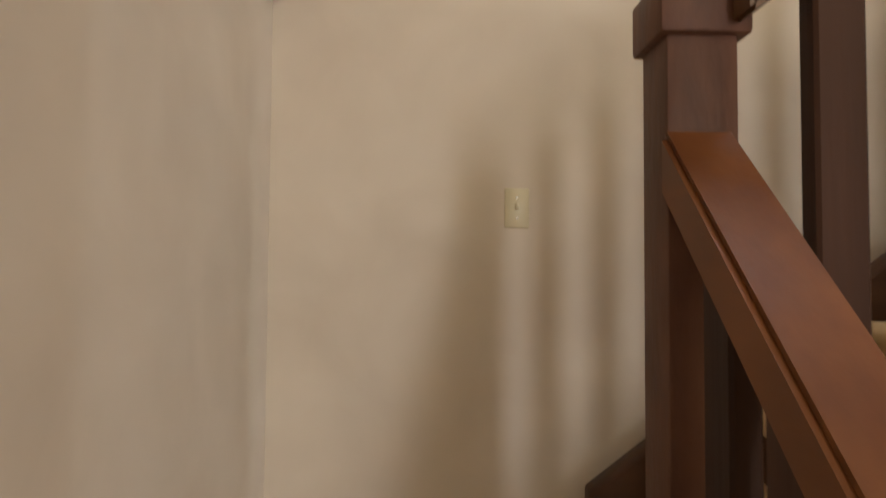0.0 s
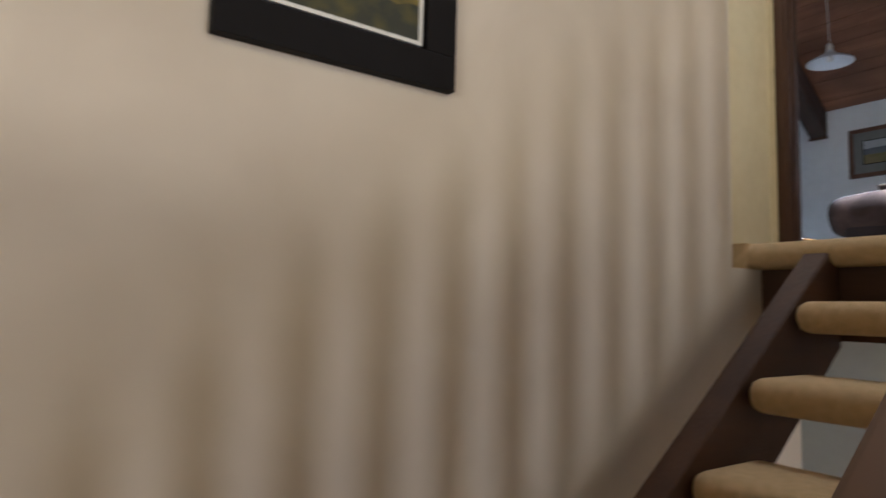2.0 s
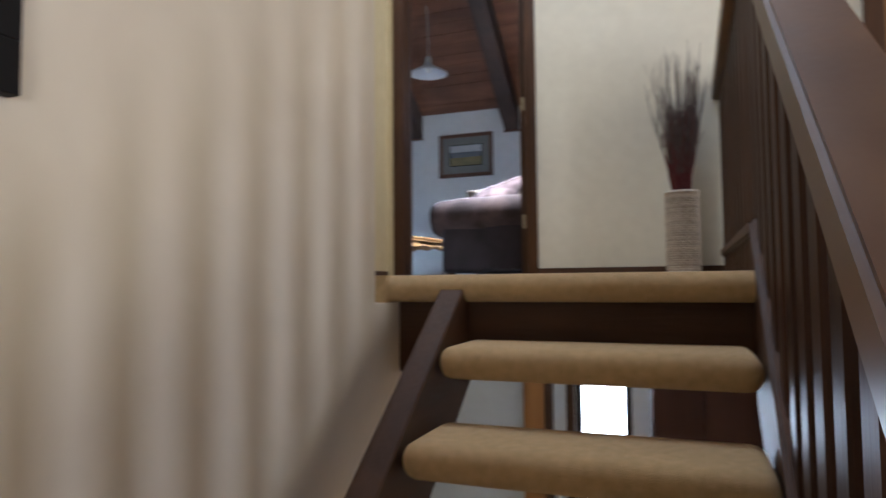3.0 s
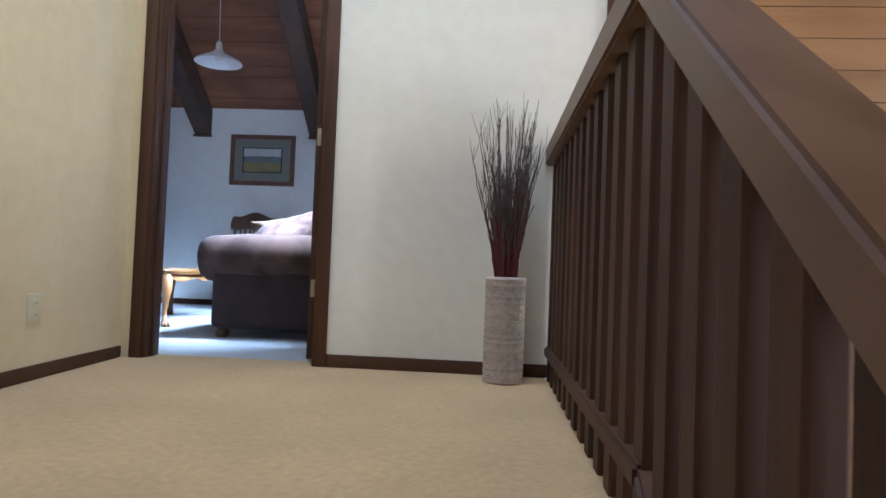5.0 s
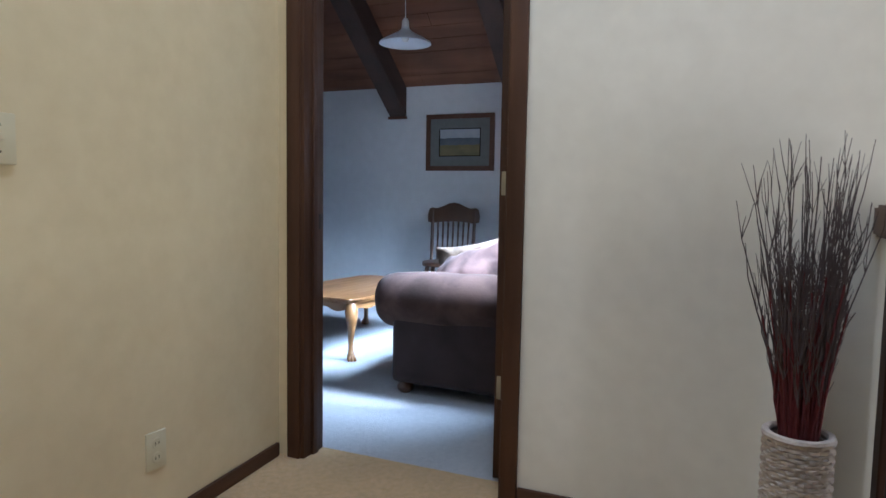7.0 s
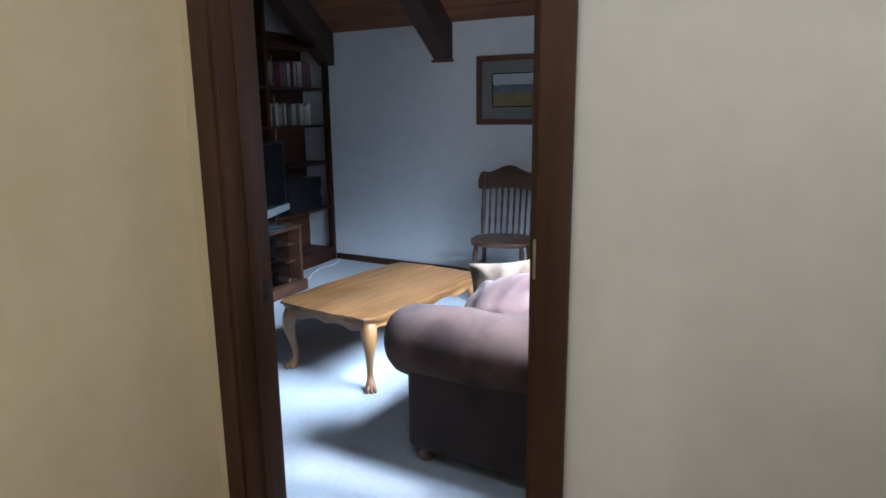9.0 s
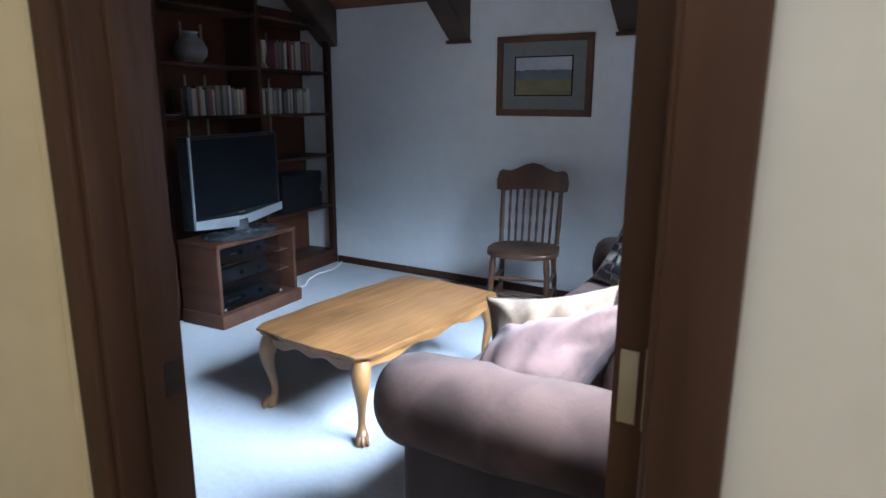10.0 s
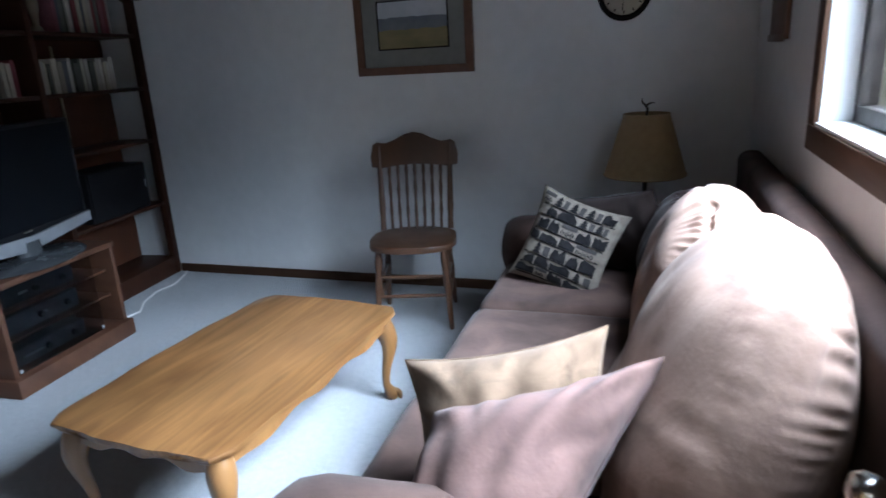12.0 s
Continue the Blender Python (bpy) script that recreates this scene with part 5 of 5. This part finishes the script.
rp3 = random.Random(21)
black, grey = bmesh.new(), bmesh.new()
v = -0.90
row = 0
while v < 0.80:
    hgt = rp3.choice((0.24, 0.30, 0.27))
    u = -0.90 + 0.11 * (row % 3)
    while u < 0.72:
        wid = min(rp3.choice((0.38, 0.5, 0.3)), 0.90 - u)
        kind = rp3.randrange(4)
        if kind == 0:      # mountains
            pts = [(u, v + 0.02)] + [(u + wid * (0.92 - q * 0.92 / 8), v + 0.04 + hgt * (0.42 + 0.5 * rp3.random()) * (1 if 0 < q < 8 else 0.4)) for q in range(9)][::-1] + [(u + wid * 0.92, v + 0.02)]
            printed(black, pts[::-1], 2)
        elif kind == 1:    # a row of diamonds under a bar
            printed(grey, [(u, v + hgt * 0.62), (u + wid * 0.94, v + hgt * 0.62), (u + wid * 0.94, v + hgt * 0.92), (u, v + hgt * 0.92)])
            c = u + 0.06
            while c < u + wid - 0.06:
                for g in (-1, 1):
                    printed(black, [(c + g * 0.054, v + hgt * 0.3), (c, v + hgt * 0.56), (c + g * 0.018, v + hgt * 0.3), (c, v + hgt * 0.04)], 1)
                c += 0.11
        elif kind == 2:    # fir tree beside a small block
            c = u + wid * 0.3
            for q in range(3):
                z0 = v + hgt * (0.12 + 0.25 * q)
                printed(black, [(c - 0.12 + 0.025 * q, z0), (c + 0.12 - 0.025 * q, z0), (c, z0 + hgt * 0.36)], 2)
            printed(black, [(c - 0.015, v + 0.01), (c + 0.015, v + 0.01), (c + 0.015, v + hgt * 0.14), (c - 0.015, v + hgt * 0.14)], 1)
            printed(grey, [(u + wid * 0.62, v + hgt * 0.1), (u + wid * 0.92, v + hgt * 0.1), (u + wid * 0.92, v + hgt * 0.8), (u + wid * 0.62, v + hgt * 0.8)])
        else:              # dark block with a ragged top
            pts = [(u, v + 0.03), (u + wid * 0.94, v + 0.03)] + [(u + wid * (0.94 - q * 0.94 / 5), v + hgt * rp3.uniform(0.6, 0.95)) for q in range(6)]
            printed(black, pts, 2)
        u += wid
    printed(black, [(-0.86, v - 0.012), (0.86, v - 0.012), (0.86, v + 0.016), (-0.86, v + 0.016)], 12)
    v += hgt
    row += 1
part("black_print", black, BLACK_PRINT, lodge, "black printed shapes")
part("grey_print", grey, GREY_PRINT, lodge, "grey printed blocks")

# ---- things on the walls, lamp ----
pic = picture("framed_landscape", pose(-0.427, FAR - 0.002, 1.29, 0, 0, 180), 0.70, 0.54, 0.045, FRAME_WOOD, 0.10, MAT_GREY,
              "wood framed landscape print with a grey mount", FRAME_BLACK, [(0.62, 1.0, P_SKY), (0.38, 0.66, P_HILL), (0.0, 0.40, P_FIELD)])
clock = thing("wall_clock", pose(0.367, FAR, 1.633), "round black-rimmed wall clock with a pale face", "clock")


def wallround(bm):
    bmesh.ops.transform(bm, matrix=pose(0, 0, 0, 90, 0, 0), verts=bm.verts[:])
    return bm


part("rim", wallround(lathe(bmesh.new(), [(0, 0), (0.125, 0), (0.132, 0.012), (0.130, 0.028), (0.118, 0.034), (0.106, 0.028), (0.104, 0.014), (0, 0.014)], 48)), FRAME_BLACK, clock, "black round rim", 60)
part("face", wallround(lathe(bmesh.new(), [(0, 0.0165), (0.104, 0.0165), (0.104, 0.0145)], 48)), CLOCKFACE, clock)
for q in range(12):
    a = q * math.pi / 6
    bm = bmesh.new()
    box(bm, (-0.003, -0.019, 0.083), (0.003, -0.0168, 0.098), 0, m=Matrix.Rotation(a, 4, "Y"))
    part("hour_mark", bm, FRAME_BLACK, clock)
for a, ln, wd in ((186, 0.085, 0.004), (275, 0.055, 0.005)):
    bm = bmesh.new()
    box(bm, (-wd / 2, -0.022, -0.012), (wd / 2, -0.0195, ln), 0, m=Matrix.Rotation(radians(a), 4, "Y"))
    part("pointer", bm, FRAME_BLACK, clock)

plaque = thing("wooden_plaque", pose(RX, 3.08, 1.37), "hanging reddish wooden plaque on the window wall", "plaque")
part("board", boxes(((-0.02, -0.17, 0), (-0.001, 0.17, 0.5)), bevel=0.005), FRAME_WOOD, plaque)
part("border", boxes(((-0.026, -0.18, -0.008), (-0.0205, 0.18, 0.02)), bevel=0.003), CHAIR, plaque)

LX, LY = 0.50, 3.42
lamp = thing("floor_lamp", pose(LX, LY, 0), "dark iron lamp with a tan shade and antler finial", "floor lamp")
bm = bmesh.new()
lathe(bm, [(0, 0), (0.13, 0), (0.135, 0.012), (0.10, 0.025), (0.03, 0.04), (0.014, 0.07), (0.013, 0.45), (0.024, 0.47), (0.013, 0.49), (0.012, 0.76), (0.02, 0.78), (0.02, 0.83), (0.006, 0.84), (0.006, 1.07), (0, 1.07)], 20)
part("stand", bm, IRON, lamp)
bm = bmesh.new()
lathe(bm, [(0.105, 1.06), (0.107, 1.062), (0.195, 0.772), (0.193, 0.77), (0.190, 0.772), (0.102, 1.058), (0.105, 1.06)], 40)
shade = part("shade", bm, SHADE, lamp, "tan cone shade", 60)
for z, r in ((1.06, 0.1055), (0.772, 0.194)):
    bm = bmesh.new()
    sweep(bm, [(r * math.cos(2 * math.pi * q / 40), r * math.sin(2 * math.pi * q / 40), z) for q in range(41)], [0.005] * 41, 6, cap=False)
    part("shade_ring", bm, SHADE, shade)
bm = bmesh.new()
sweep(bm, [(0, 0, 1.065), (0.003, 0, 1.085), (-0.006, 0, 1.10), (-0.022, 0, 1.118), (-0.026, 0, 1.135)], [0.006, 0.006, 0.005, 0.004, 0.002], 8)
sweep(bm, [(-0.006, 0, 1.10), (0.014, 0, 1.112), (0.034, 0, 1.115)], [0.005, 0.004, 0.002], 8)
part("finial", bm, IRON, lamp, "antler shaped finial")

pend = thing("pendant_lamp", pose(-0.80, 2.58, 0), "white enamel pendant lamp hanging from the cedar ceiling", "pendant lamp")
bm = bmesh.new()
lathe(bm, [(0.03, 2.36), (0.034, 2.345), (0.06, 2.32), (0.13, 2.285), (0.20, 2.245), (0.206, 2.232), (0.202, 2.232), (0.194, 2.243), (0.125, 2.278), (0.055, 2.31), (0.028, 2.335)], 40)
part("shade", bm, ENAMEL, pend, "white enamel dish shade", 60)
bm = bmesh.new()
lathe(bm, [(0, 2.43), (0.012, 2.43), (0.026, 2.41), (0.03, 2.36), (0.03, 2.33), (0, 2.33)], 20)
part("socket", bm, WHITE_PLASTIC, pend)
bm = bmesh.new()
lathe(bm, [(0, 2.245), (0.02, 2.25), (0.03, 2.27), (0.026, 2.30), (0.015, 2.33), (0, 2.335)], 18)
part("bulb", bm, WHITE_PLASTIC, pend)
bm = bmesh.new()
sweep(bm, [(0, 0, 2.42), (-0.004, 0, 2.62), (-0.012, 0, 2.82), (-0.02, 0, roof(2.58) + 0.01)], [0.003] * 4, 6)
part("cord", bm, WHITE_PLASTIC, pend)

# ---- pine boards on the great room wall ----
boards = thing("wall_pine_boards", pose(0, 0, 0), "knotty pine boards on the great room wall", "wall", kind="structure")
rp_ = random.Random(5)
for i in range(34):
    z = -1.0 + i * 0.142
    x = 2.722
    while x < 6.98:
        x1 = min(x + rp_.uniform(1.6, 3.0), 6.99)
        part("board", boxes(((x, 0.004 + rp_.uniform(0, 0.003), z + 0.002), (x1 - 0.002, 0.0295, z + 0.140)), bevel=0.0), PINE, boards)
        x = x1
structure("trim_pine_edge", boxes(((2.63, -0.012, -1.0), (2.72, 0.029, 4.2)), bevel=0.004), TRIM, "dark stained post where the pine boards begin", "trim")
structure("beam_great_room", boxes(((2.95, -0.22, 1.95), (6.98, -0.02, 2.25)), bevel=0.008), BEAM, "dark beam along the pine wall", "beam")
